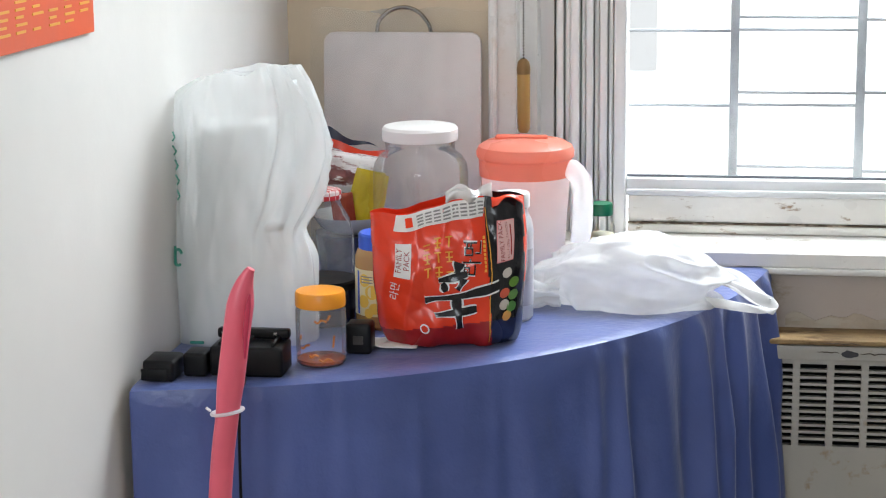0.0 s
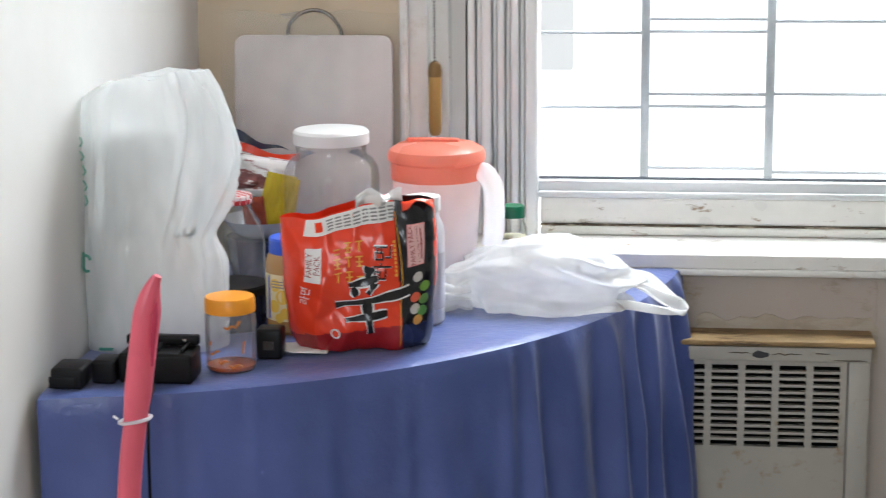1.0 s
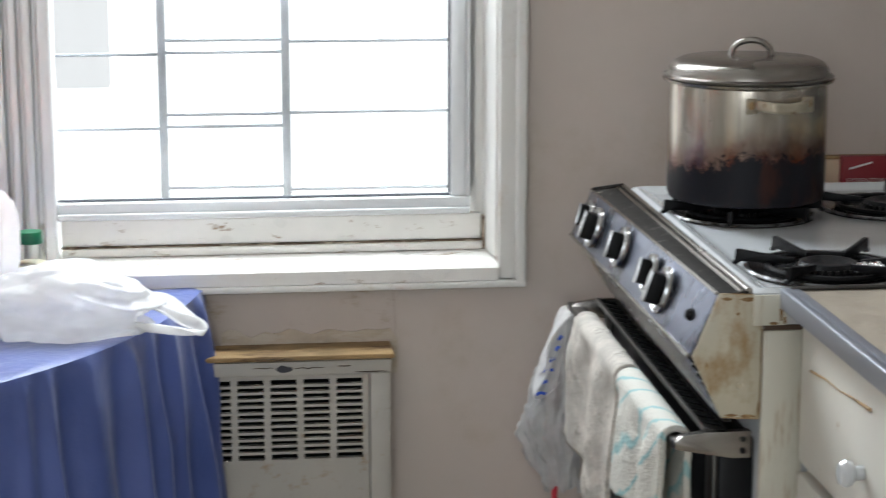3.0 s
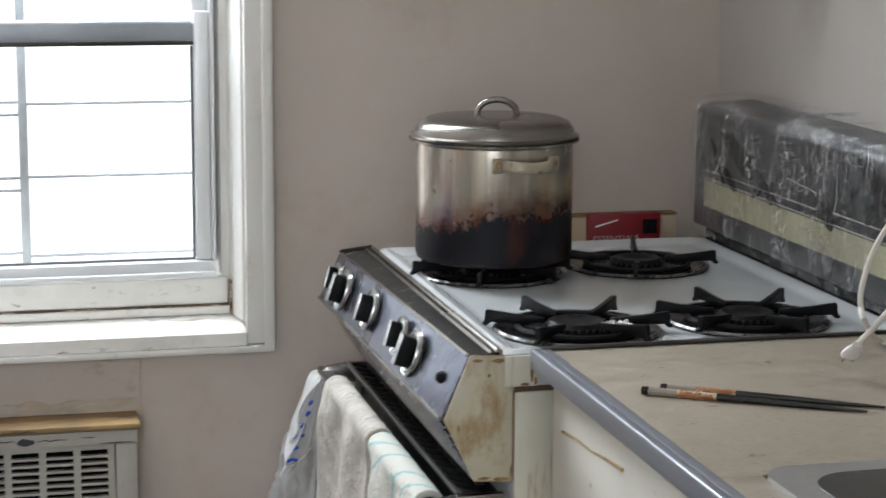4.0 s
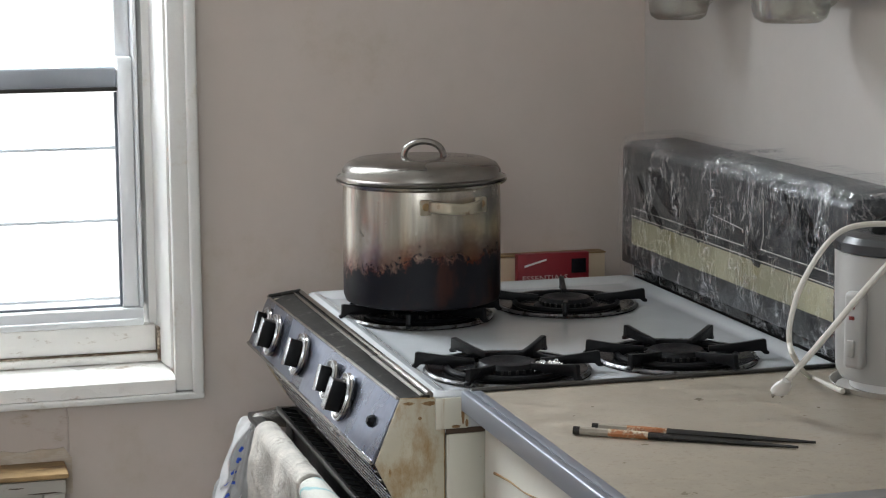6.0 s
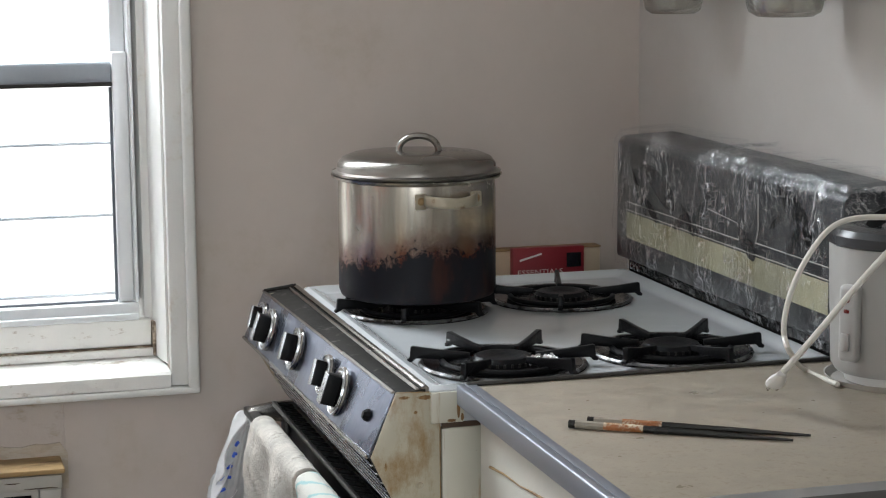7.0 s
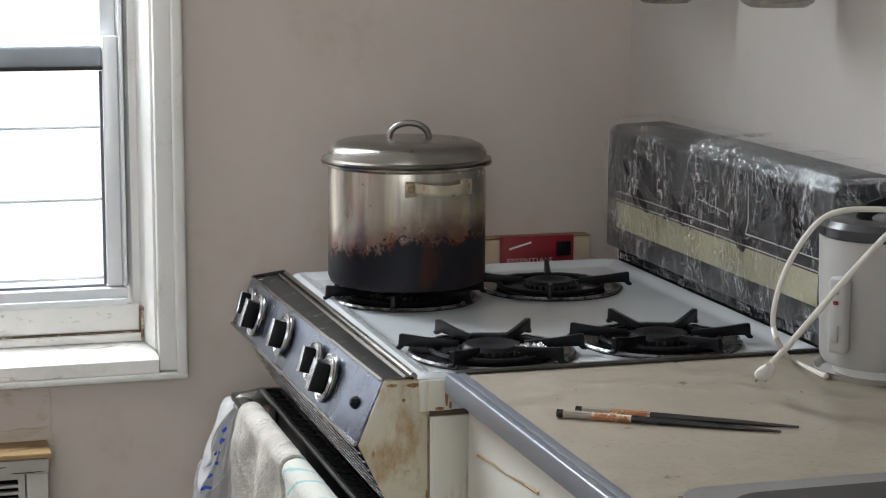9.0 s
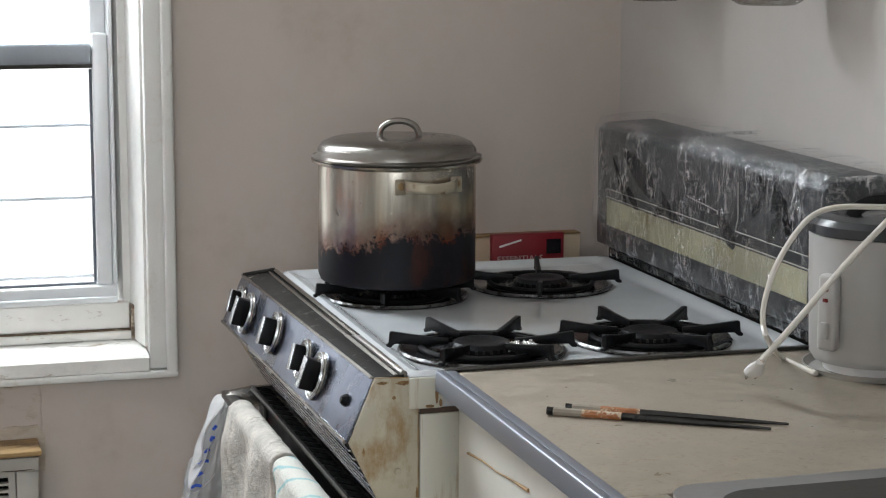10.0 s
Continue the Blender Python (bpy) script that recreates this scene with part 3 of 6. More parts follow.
BRIGHT = surface("bright_worn_metal", (0.62, 0.63, 0.65), 0.22, metal=0.9, grain=120, vary=0.25, bump=0.1, dirt=(0.12, 0.10, 0.08), dirt_at=(0.56, 0.7), dirt_scale=90)
# louvres under the panel
for k in range(7):
    u = k / 6
    x, z = 1.1865 + 0.032 * u, 0.836 - 0.057 * u
    part("louvre", box(x + 0.001, x + 0.0045, SY0 + 0.003, SY1 - 0.003, z - 0.0011, z + 0.0011, 0.0005), BRIGHT, stove)
part("louvre_back", prism([(1.1895, 0.842), (1.20, 0.842), (1.232, 0.772), (1.224, 0.772)], SY0 + 0.003, SY1 - 0.003), GRIMY, stove)
# knobs
pn = Vector((-0.953, 0, 0.30)).normalized()
for k, (y, s) in enumerate(((-0.183, 0.82), (-0.240, 1.0), (-0.395, 0.95), (-0.552, 0.85), (-0.624, 1.0))):
    base = front_at("top", y).lerp(front_at("low", y), 0.5 if k in (1, 4) else 0.44)
    turn = pn.to_track_quat('Z', 'Y').to_matrix().to_4x4()
    m = Matrix.Translation(base + pn * 0.001) @ turn
    bm = lathe([(0.0, 0.0), (0.0262 * s, 0.0), (0.0275 * s, 0.003), (0.0252 * s, 0.0065), (0.020 * s, 0.006), (0.0, 0.006)], 32)
    bm.transform(m)
    knob = part("knob", bm, STEEL, stove, "black knob on a chrome ring")
    spin = m @ pose(0, 0, 0, 0, 0, (12, -6, 4, 8, -5)[k])
    bm = box(-0.0065 * s, 0.0065 * s, -0.0175 * s, 0.0175 * s, 0.0055, 0.021 * s, 0.0015)
    bm.transform(spin)
    part("grip", bm, BLACK, knob)
    bm = box(-0.0072 * s, 0.0072 * s, -0.018 * s, 0.018 * s, 0.0212 * s, 0.0228 * s, 0.0006)
    bm.transform(spin)
    part("grip_plate", bm, BRIGHT, knob, "bright metal face")
    for ra in (0.0262, 0.0215):
        bm = tube([(ra * s * math.cos(q * math.pi / 16), ra * s * math.sin(q * math.pi / 16), 0.0062) for q in range(32)], 0.0011, 6, closed=True)
        bm.transform(m)
        part("ring_bead", bm, BRIGHT, knob)
bm = lathe([(0.0, 0.007), (0.004, 0.0065), (0.0065, 0.003), (0.007, 0.0), (0.0, 0.0)], 8)
bm.transform(Matrix.Translation(front_at("top", -0.742).lerp(front_at("low", -0.742), 0.5) + pn * 0.001) @ pn.to_track_quat('Z', 'Y').to_matrix().to_4x4())
part("stem", bm, BLACK_METAL, stove, "bare black spindle with its knob missing")
# oven door and handle
door = part("oven_door", box(1.222, 1.261, SY0 + 0.012, SY1 - 0.012, 0.22, 0.752, 0.006), BLACK, stove, "dark glass oven door in a metal frame")
for y0, y1 in ((SY0 + 0.012, SY0 + 0.045), (SY1 - 0.045, SY1 - 0.012)):
    part("door_stile", box(1.216, 1.2215, y0, y1, 0.22, 0.745, 0.002), DARK_STEEL, door)
part("vent_rail", prism([(1.205, 0.764), (1.235, 0.757), (1.235, 0.752), (1.203, 0.759)], SY0 + 0.012, SY1 - 0.012, 0.0008), DARK_STEEL, door)
# Slots are black strips on the rail; the colour stands for shade inside
for k in range(22):
    y = SY0 + 0.03 + k * 0.0265
    part("vent_slot", prism([(1.209, 0.7642), (1.229, 0.7597), (1.229, 0.7588), (1.209, 0.7633)], y, y + 0.018), SHADE_BLACK, door)
part("handle", box(1.170, 1.186, SY0 + 0.008, SY1 + 0.012, 0.7425, 0.7535, 0.003, 3), DARK_STEEL, door, "long black and chrome oven handle")
for y in (SY0 - 0.0005, SY1 - 0.02):
    part("handle_bracket", prism([(1.171, 0.744), (1.171, 0.753), (1.178, 0.7585), (1.205, 0.7625), (1.2535, 0.7625), (1.2535, 0.7325), (1.2340, 0.7325)], y, y + 0.011, 0.0015), STEEL, door)
    for z in (0.741, 0.754):
        part("bolt", tube([(1.2445, y - 0.0015, z), (1.2445, y, z)], 0.0032, 8), BLACK_METAL, door)
part("drawer_front", box(1.224, 1.261, SY0 + 0.012, SY1 - 0.012, 0.06, 0.21, 0.006), ENAMEL, stove)
# burners: glossy drip pans, open cast burner heads and star grates of upright plates
PAN = surface("black_enamel_pan", (0.012, 0.012, 0.013), 0.16, grain=70, vary=0.4, bump=0.25, shine=0.5, dirt=(0.20, 0.19, 0.18), dirt_at=(0.58, 0.70), dirt_scale=45)
RING = surface("dull_ring_metal", (0.20, 0.20, 0.21), 0.3, metal=0.9, grain=120, vary=0.3, bump=0.1, dirt=(0.03, 0.025, 0.02), dirt_at=(0.45, 0.6), dirt_scale=60)
STARS = ((12, 80, 150, 200, 265, 325), (2, 92, 181, 268), (4, 66, 128, 182, 246, 318), (3, 62, 121, 181, 236, 305))
for (bx, by), star in zip(BURNERS, STARS):
    zb = Z - 0.0065
    here = Matrix.Translation((bx, by, 0))
    bm = lathe([(0.0, zb + 0.0008), (0.045, zb + 0.0009), (0.066, zb + 0.0014), (0.080, zb + 0.0028), (0.089, zb + 0.0042), (0.091, zb)], 56)
    bm.transform(here)
    burner = part("burner", bm, PAN, stove, "sooty drip pan with a burner")
    bm = lathe([(0.091, zb + 0.0012), (0.0922, zb + 0.003), (0.0902, zb + 0.0052), (0.087, zb + 0.0044)], 56)
    bm.transform(here)
    part("ring", bm, RING, burner)
    bm = lathe([(0.0, zb + 0.0085), (0.017, zb + 0.009), (0.024, zb + 0.0125), (0.030, zb + 0.0118), (0.034, zb + 0.007), (0.034, zb + 0.0025), (0.041, zb + 0.0015)], 36)
    bm.transform(here)
    part("burner_head", bm, BLACK_METAL, burner)
    for q in range(26):
        tooth = box(-0.0013, 0.0013, 0.0325, 0.0352, zb + 0.0035, zb + 0.0075)
        tooth.transform(here @ pose(0, 0, 0, 0, 0, 360 * q / 26))
        part("port", tooth, DARK_STEEL, burner)
    bm = tube([(bx + 0.066 * math.cos(a), by + 0.066 * math.sin(a), zb + 0.0052) for a in (2 * math.pi * k / 40 for k in range(40))], 0.0036, 8, closed=True)
    part("grate_ring", bm, BLACK_METAL, burner)
    for deg in star:
        blade = prism([(0.036, zb + 0.0145), (0.05, zb + 0.0155), (0.072, zb + 0.0180), (0.098, zb + 0.0222), (0.1005, zb + 0.0212), (0.1015, zb + 0.0095), (0.1045, zb + 0.0075), (0.1035, zb + 0.0045), (0.0985, zb + 0.0048),
                       (0.0945, zb + 0.0085), (0.078, zb + 0.0080), (0.070, zb + 0.0070), (0.068, zb + 0.004), (0.060, zb + 0.004), (0.052, zb + 0.0075), (0.036, zb + 0.0085)], -0.0030, 0.0030, 0.0007)
        blade.transform(here @ pose(0, 0, 0, 0, 0, deg - 18))
        part("grate_finger", blade, BLACK_METAL, burner)
    for q in range(5):
        a = radians(40 + 67 * q)
        chip_at = Vector((bx + 0.05 * math.cos(a), by + 0.05 * math.sin(a), zb + 0.0035))
        bm = bmesh.new()
        bmesh.ops.create_icosphere(bm, subdivisions=1, radius=0.0035, matrix=Matrix.Translation(chip_at) @ Matrix.Diagonal((1.6, 0.8, 0.4, 1)))
        part("crust", bm, DARK_STEEL, burner)
FOIL = surface("crumpled_foil", (0.7, 0.7, 0.7), 0.25, metal=1.0, grain=160, vary=0.3, bump=0.8)
part("foil_scrap", sheet(lambda u, v: (1.363 + 0.036 + 0.030 * (u - 0.5), -0.708 + 0.03 * (v - 0.5), Z - 0.002 + 0.010 * ridged((u, v, 0), 4)), 14, 14), FOIL, stove, "crumpled foil scrap on the burner", True)
# backguard
GX0 = 1.70
GY0, GY1 = -0.815, -0.146
gb = part("backguard", prism([(GX0, 1.090), (GX0 + 0.008, 1.098), (1.786, 1.101), (1.786, 0.93), (GX0, 0.93)], GY0, GY1, 0.004),
          surface("dull_grey_panel", (0.040, 0.042, 0.046), 0.35, metal=0.3, grain=50, vary=0.3, bump=0.05), stove, "grey backguard wrapped in clinging plastic film")
# Black block that paints the shade of the gap below the backguard
part("shadow_gap", box(1.7125, 1.784, SY0 + 0.004, SY1 - 0.004, 0.869, 0.9285), SHADE_BLACK, stove)


def on_guard(y, z, off=0.0012):
    return Vector((GX0 - off, y, z))


part("light_strip", sheet(lambda u, v: on_guard(-0.785 + 0.597 * u, 0.961 + 0.036 * v), 4, 2), surface("yellowed_strip", (0.37, 0.35, 0.235), 0.4, grain=40, vary=0.3, dirt=(0.26, 0.22, 0.08), dirt_at=(0.5, 0.75), dirt_scale=16), gb, "yellowed light diffuser strip")
PALE_LINE = surface("pale_print_line", (0.34, 0.33, 0.30), 0.4, grain=90)
for y0, y1, z in ((-0.553, -0.19, 1.0105), (-0.785, -0.60, 1.0135), (-0.785, -0.185, 0.9995)):
    part("outline", tube([on_guard(y0, z), on_guard(y1, z)], 0.0008, 6), PALE_LINE, gb)
part("outline", tube([on_guard(-0.60, 1.0135), on_guard(-0.606, 1.03), on_guard(-0.604, 1.072)], 0.0007, 6), PALE_LINE, gb)
part("outline", tube([on_guard(-0.553, 1.0105), on_guard(-0.548, 1.03), on_guard(-0.46, 1.036)], 0.0007, 6), PALE_LINE, gb)


def leaf(y, z, length, wide, tilt):
    """A dark printed leaf with a ragged edge."""
    bm = bmesh.new()
    c, s_ = math.cos(radians(tilt)), math.sin(radians(tilt))
    ring = []
    for k in range(40):
        a = 2 * math.pi * k / 40
        b = math.sin(a) * (1 - 0.25 * math.cos(a)) * (1 + 0.16 * wobble((k * 0.5, y * 90, 0), 1.0))
        p_, q_ = length * math.cos(a), wide * b
        ring.append(bm.verts.new(on_guard(y + p_ * c - q_ * s_, z + p_ * s_ + q_ * c, 0.0018)))
    bm.faces.new(ring)
    return bm


for shape in ((-0.305, 1.046, 0.060, 0.017, 21), (-0.235, 1.028, 0.038, 0.006, 48), (-0.275, 1.012, 0.030, 0.007, 30), (-0.375, 1.008, 0.022, 0.007, -30), (-0.40, 1.014, 0.028, 0.007, 40), (-0.433, 1.006, 0.013, 0.005, 0),
              (-0.575, 1.01, 0.03, 0.011, 30), (-0.685, 1.068, 0.030, 0.010, 35), (-0.72, 1.055, 0.034, 0.014, 48), (-0.66, 1.05, 0.026, 0.006, -35), (-0.745, 1.035, 0.022, 0.008, 20), (-0.70, 1.03, 0.026, 0.008, -50)):
    part("leaf_print", leaf(*shape), BLACK, gb, "dark leaf print behind the film")
FILM, t, p = nodes("cling_film")
gl, sp, mx = t.nodes.new("ShaderNodeBsdfGlossy"), t.nodes.new("ShaderNodeBsdfTransparent"), t.nodes.new("ShaderNodeMixShader")
gl.inputs[0].default_value, gl.inputs["Roughness"].default_value = (0.95, 0.96, 1.0, 1), 0.07


def crease(scale, stretch, wide, strong):
    """Thin bright lines, painted as glints along the folds of the film."""
    d = maths(t, 'ABSOLUTE', maths(t, 'SUBTRACT', noise_tex(t, scale, 2, stretch), 0.5))
    return ramp(t, d, 0.0, wide, strong, 0.0)


# Noise lines turn the film whiter and glossier, imitating glints of window light
lines = maths(t, 'MAXIMUM', crease(22, (1, 2.4, 0.6), 0.028, 0.72), crease(38, (1, 0.7, 1.6), 0.028, 0.40))
lines = maths(t, 'MAXIMUM', lines, crease(80, (1, 1.2, 0.8), 0.045, 0.36))
patchy = ramp(t, noise_tex(t, 16, 3), 0.42, 0.58, 0.22, 1.0)
shine = ramp(t, noise_tex(t, 18, 4), 0.42, 0.62, 0.02, 0.11)
link(t, maths(t, 'ADD', maths(t, 'MULTIPLY', lines, patchy), shine), mx.inputs[0])
bm_ = t.nodes.new("ShaderNodeBump")
bm_.inputs["Strength"].default_value, bm_.inputs["Distance"].default_value = 1.0, 0.010
fold_a = maths(t, 'ABSOLUTE', maths(t, 'SUBTRACT', noise_tex(t, 26, 3, (1, 2.0, 0.7)), 0.5))
fold_b = maths(t, 'ABSOLUTE', maths(t, 'SUBTRACT', noise_tex(t, 70, 4, (1, 1.4, 0.7)), 0.5))
link(t, maths(t, 'ADD', fold_a, maths(t, 'MULTIPLY', fold_b, 0.35)), bm_.inputs["Height"])
link(t, bm_.outputs[0], gl.inputs["Normal"])
link(t, sp.outputs[0], mx.inputs[1])
df, soft_mix = t.nodes.new("ShaderNodeBsdfDiffuse"), t.nodes.new("ShaderNodeMixShader")
df.inputs[0].default_value, soft_mix.inputs[0].default_value = (0.85, 0.87, 0.9, 1), 0.22
link(t, gl.outputs[0], soft_mix.inputs[1])
link(t, df.outputs[0], soft_mix.inputs[2])
link(t, soft_mix.outputs[0], mx.inputs[2])
link(t, mx.outputs[0], t.nodes["Material Output"].inputs[0])


def puckered(y, z):
    """How far the film stands off the panel: flat fields between sharp folds."""
    w = 0.0050 * max(0, ridged((y * 12 + z * 7, z * 13 - y * 4, 0), 0.9) - 0.55)
    w += 0.0032 * crumple((y * 1.1 + z * 0.5, z * 1.1, 0), 24) + 0.0014 * crumple((y - z, z, 2), 75)
    return w + 0.006 * max(0, 1 - abs(y + 0.454 + 0.25 * (z - 1.0)) / 0.008)


def film(u, v):
    y = GY0 - 0.006 + (GY1 + 0.034 - GY0) * u
    line = [(1.788, 1.108), (1.74, 1.107), (GX0 + 0.006, 1.103), (GX0 - 0.002, 1.09), (GX0 - 0.002, 1.0), (GX0 - 0.002, 0.95), (GX0 + 0.003, 0.920)]
    k = min(5, int(v * 6))
    f = v * 6 - k
    x, z = [a + (b - a) * f for a, b in zip(line[k], line[k + 1])]
    w = puckered(y, z)
    top = 1 if v < 0.36 else 0
    tail = max(0, u - 0.955) / 0.045
    return Vector((x - (w if not top else 0.2 * w) - 0.001 + 0.012 * tail, y, z + (1.2 * w if top else 0.2 * w) - 0.006 * tail))


part("plastic_wrap", sheet(film, 320, 110), FILM, gb, "clinging wrinkled plastic film")


def film_end(u, v):
    z = 0.925 + 0.180 * v
    x = GX0 - 0.003 + (1.788 - GX0) * u
    return Vector((x, GY0 - 0.004 - 0.016 * (1 - v) * u - 0.005 * abs(crumple((x, z, 1), 26)) - 0.003 * abs(crumple((x + z, z, 3), 60)), z))


part("plastic_wrap", sheet(film_end, 60, 80), FILM, gb, "clinging wrinkled plastic film")

# ---- stock pot ----
PX, PY, PZ = 1.3570, -0.352, Z + 0.0166
POT, t, p = nodes("scorched_pot_steel")
co = t.nodes.new("ShaderNodeTexCoord")
sep = t.nodes.new("ShaderNodeSeparateXYZ")
link(t, co.outputs["Object"], sep.inputs[0])
edge = noise_tex(t, 60, 8, (1, 1, 0.8), 0.75)
streak = noise_tex(t, 30, 4, (1, 1, 0.05))
band = noise_tex(t, 14, 2, (1, 1, 0.02))
h = maths(t, 'ADD', sep.outputs[2], maths(t, 'MULTIPLY', maths(t, 'SUBTRACT', edge, 0.5), 0.055))
h = maths(t, 'ADD', h, maths(t, 'MULTIPLY', maths(t, 'SUBTRACT', streak, 0.5), 0.020))
h = maths(t, 'ADD', h, ramp(t, sep.outputs[0], -0.09, -0.03, 0.020, 0.0))
burnt = ramp(t, h, 0.056, 0.070, 1, 0)
fleck = ramp(t, maths(t, 'SUBTRACT', noise_tex(t, 210, 4, (1, 1, 1), 0.7), maths(t, 'MULTIPLY', maths(t, 'SUBTRACT', h, 0.066), 9.0)), 0.52, 0.55)
brown = ramp(t, h, 0.060, 0.105, 1, 0)
base = mixed(t, ramp(t, streak, 0.35, 0.65), (0.28, 0.255, 0.22), (0.54, 0.495, 0.43))
gold = maths(t, 'MULTIPLY', ramp(t, h, 0.07, 0.15, 1, 0.15), ramp(t, band, 0.46, 0.62, 0, 0.85))
base = mixed(t, gold, base, (0.42, 0.24, 0.07))
base = mixed(t, ramp(t, noise_tex(t, 22, 2, (1, 1, 0.04)), 0.58, 0.68, 0, 0.45), base, (0.42, 0.16, 0.15))
base = mixed(t, maths(t, 'MULTIPLY', brown, ramp(t, streak, 0.30, 0.6, 0.35, 1.0)), base, (0.14, 0.030, 0.012))
soot = mixed(t, ramp(t, noise_tex(t, 34, 6, (1, 1, 0.4)), 0.5, 0.72), (0.007, 0.007, 0.010), (0.035, 0.012, 0.008))
mask = maths(t, 'MAXIMUM', burnt, fleck)
base = mixed(t, mask, base, soot)
link(t, base, p.inputs["Base Color"])
link(t, ramp(t, mask, 0.0, 1.0, 0.92, 0.1), p.inputs["Metallic"])
link(t, maths(t, 'ADD', ramp(t, mask, 0.0, 1.0, 0.24, 0.46), ramp(t, edge, 0.4, 0.7, 0.0, 0.04)), p.inputs["Roughness"])
p.inputs["Specular IOR Level"].default_value = 0.25
bumped(t, p, maths(t, 'ADD', maths(t, 'MULTIPLY', edge, 0.3), maths(t, 'MULTIPLY', band, 2.0)), 0.02)
GREASY = surface("greasy_handle_steel", (0.42, 0.37, 0.28), 0.4, metal=0.5, grain=90, vary=0.25, bump=0.1, dirt=(0.14, 0.07, 0.03), dirt_at=(0.55, 0.68), dirt_scale=60)
pot = thing("stock_pot", (PX, PY, PZ), "tall stainless steel stock pot scorched black at the bottom", "pot")
part("body", lathe([(0.0, 0.002), (0.085, 0.0), (0.095, 0.003), (0.0975, 0.01), (0.0975, 0.133), (0.0965, 0.145), (0.105, 0.1485), (0.1058, 0.151), (0.096, 0.1505), (0.0945, 0.143), (0.0945, 0.012), (0.0, 0.009)], 64), POT, pot)
lid = part("lid", lathe([(0.101, 0.1512), (0.1035, 0.1525), (0.1045, 0.155), (0.1015, 0.1555), (0.099, 0.157), (0.0975, 0.164), (0.0925, 0.171), (0.082, 0.1755), (0.05, 0.1785), (0.0, 0.1795)], 64), surface("worn_lid_steel", (0.225, 0.208, 0.19), 0.25, metal=1.0, grain=90, vary=0.3, stretch=(0.4, 0.4, 2), bump=0.05, dirt=(0.10, 0.08, 0.06), dirt_at=(0.6, 0.8), dirt_scale=24), pot, "dented domed steel lid")
arc = [(0.0245 * math.cos(a), 0.0, 0.1765 + 0.0205 * math.sin(a) ** 0.8) for a in (math.pi * k / 16 for k in range(17))]
bm = tube(arc, 0.0045, 10, flat=0.8)
bm.transform(pose(0.003, 0, 0, 0, 0, -18))
part("lid_handle", bm, STEEL, lid)
# No holes in the lid: black strips carry the shade of the slots
for x0, x1 in ((0.030, 0.036), (0.040, 0.052), (0.056, 0.066)):
    bm = sheet(lambda u, v: Vector((x0 + (x1 - x0) * u, -0.010 + 0.0022 * v - 0.03 * (x0 - 0.03), 0.1803 - 0.9 * max(0, x0 + (x1 - x0) * u - 0.028) ** 2 * 2.2)), 3, 1)
    part("steam_slot", bm, SHADE_BLACK, lid)
for a in (9, 189):
    # a strap bent into a flat bow, with riveted ends
    def bow(u, v, out=0.0):
        q = 2 * u - 1
        y = -0.0985 - 0.021 * (1 - abs(q) ** 3.4) - out
        return Vector((0.034 * q, y, 0.1265 + 0.013 * (v - 0.5) + 0.003 * abs(q)))
    bm = sheet(bow, 28, 4)
    bm.transform(pose(0, 0, 0, 0, 0, a))
    handle = solid(part("handle", bm, GREASY, pot, "grease-stained strap handle"), 0.003)
    for sx in (-1, 1):
        bm = box(sx * 0.0365 - 0.0075, sx * 0.0365 + 0.0075, -0.0945, -0.0905, 0.118, 0.137, 0.002)
        bm.transform(pose(0, 0, 0, 0, 0, a))
        part("lug", bm, GREASY, handle)
        bm = lathe([(0.0, 0.003), (0.0035, 0.002), (0.005, 0.0)], 10)
        bm.transform(pose(0, 0, 0, 0, 0, a) @ pose(sx * 0.0365, -0.0945, 0.1285, 90, 0, 0))
        part("rivet", bm, RUST, handle)

# ---- counter ----
ALU_DULL = surface("dull_edge_metal", (0.27, 0.285, 0.33), 0.33, metal=0.6, grain=90, vary=0.15, stretch=(1, 0.1, 1), bump=0.05, dirt=(0.25, 0.24, 0.23), dirt_at=(0.62, 0.8), dirt_scale=18)
counter = thing("countertop", (0, 0, 0), "speckled beige laminate countertop with a metal edge band", "countertop")
part("slab", box(1.287, RIGHT - 0.001, -1.262, SY0 - 0.006, 0.888, 0.9145, 0.001), LAMINATE, counter)
part("slab", box(1.287, RIGHT - 0.001, -2.24, -1.78, 0.888, 0.9145, 0.001), LAMINATE, counter)
part("slab", box(1.287, 1.335, -1.7795, -1.2625, 0.888, 0.9145, 0.001), LAMINATE, counter)
part("slab", box(1.76, RIGHT - 0.001, -1.7795, -1.2625, 0.888, 0.9145, 0.001), LAMINATE, counter)
part("edge_band", box(1.2775, 1.2865, -2.24, SY0 - 0.004, 0.8945, 0.9165, 0.002, 3), ALU_DULL, counter, "ribbed metal edge band")
part("edge_cap", box(1.2865, 1.297, -2.24, SY0 - 0.004, 0.9147, 0.9165, 0.0006), ALU_DULL, counter)
part("end_strip", box(1.287, RIGHT - 0.002, SY0 - 0.012, SY0 - 0.0045, 0.9147, 0.9185, 0.001), DARK_STEEL, counter)
sink = thing("sink", (0, 0, 0), "brushed steel sink let into the countertop", "sink")
part("rim", prism(rounded(1.333, 1.762, -1.782, -1.255, 0.03), 0.9147, 0.9185, axis='z'), SINK, sink)
# Flat plate, not sunk; its dark colour stands for the basin's shaded depth
part("basin", prism(rounded(1.36, 1.735, -1.755, -1.282, 0.04), 0.9187, 0.9192, axis='z'), DARK_STEEL, sink)
cab = thing("base_cabinet", (0, 0, 0), "white painted base cabinet with chipped rusty drawer", "cabinet")
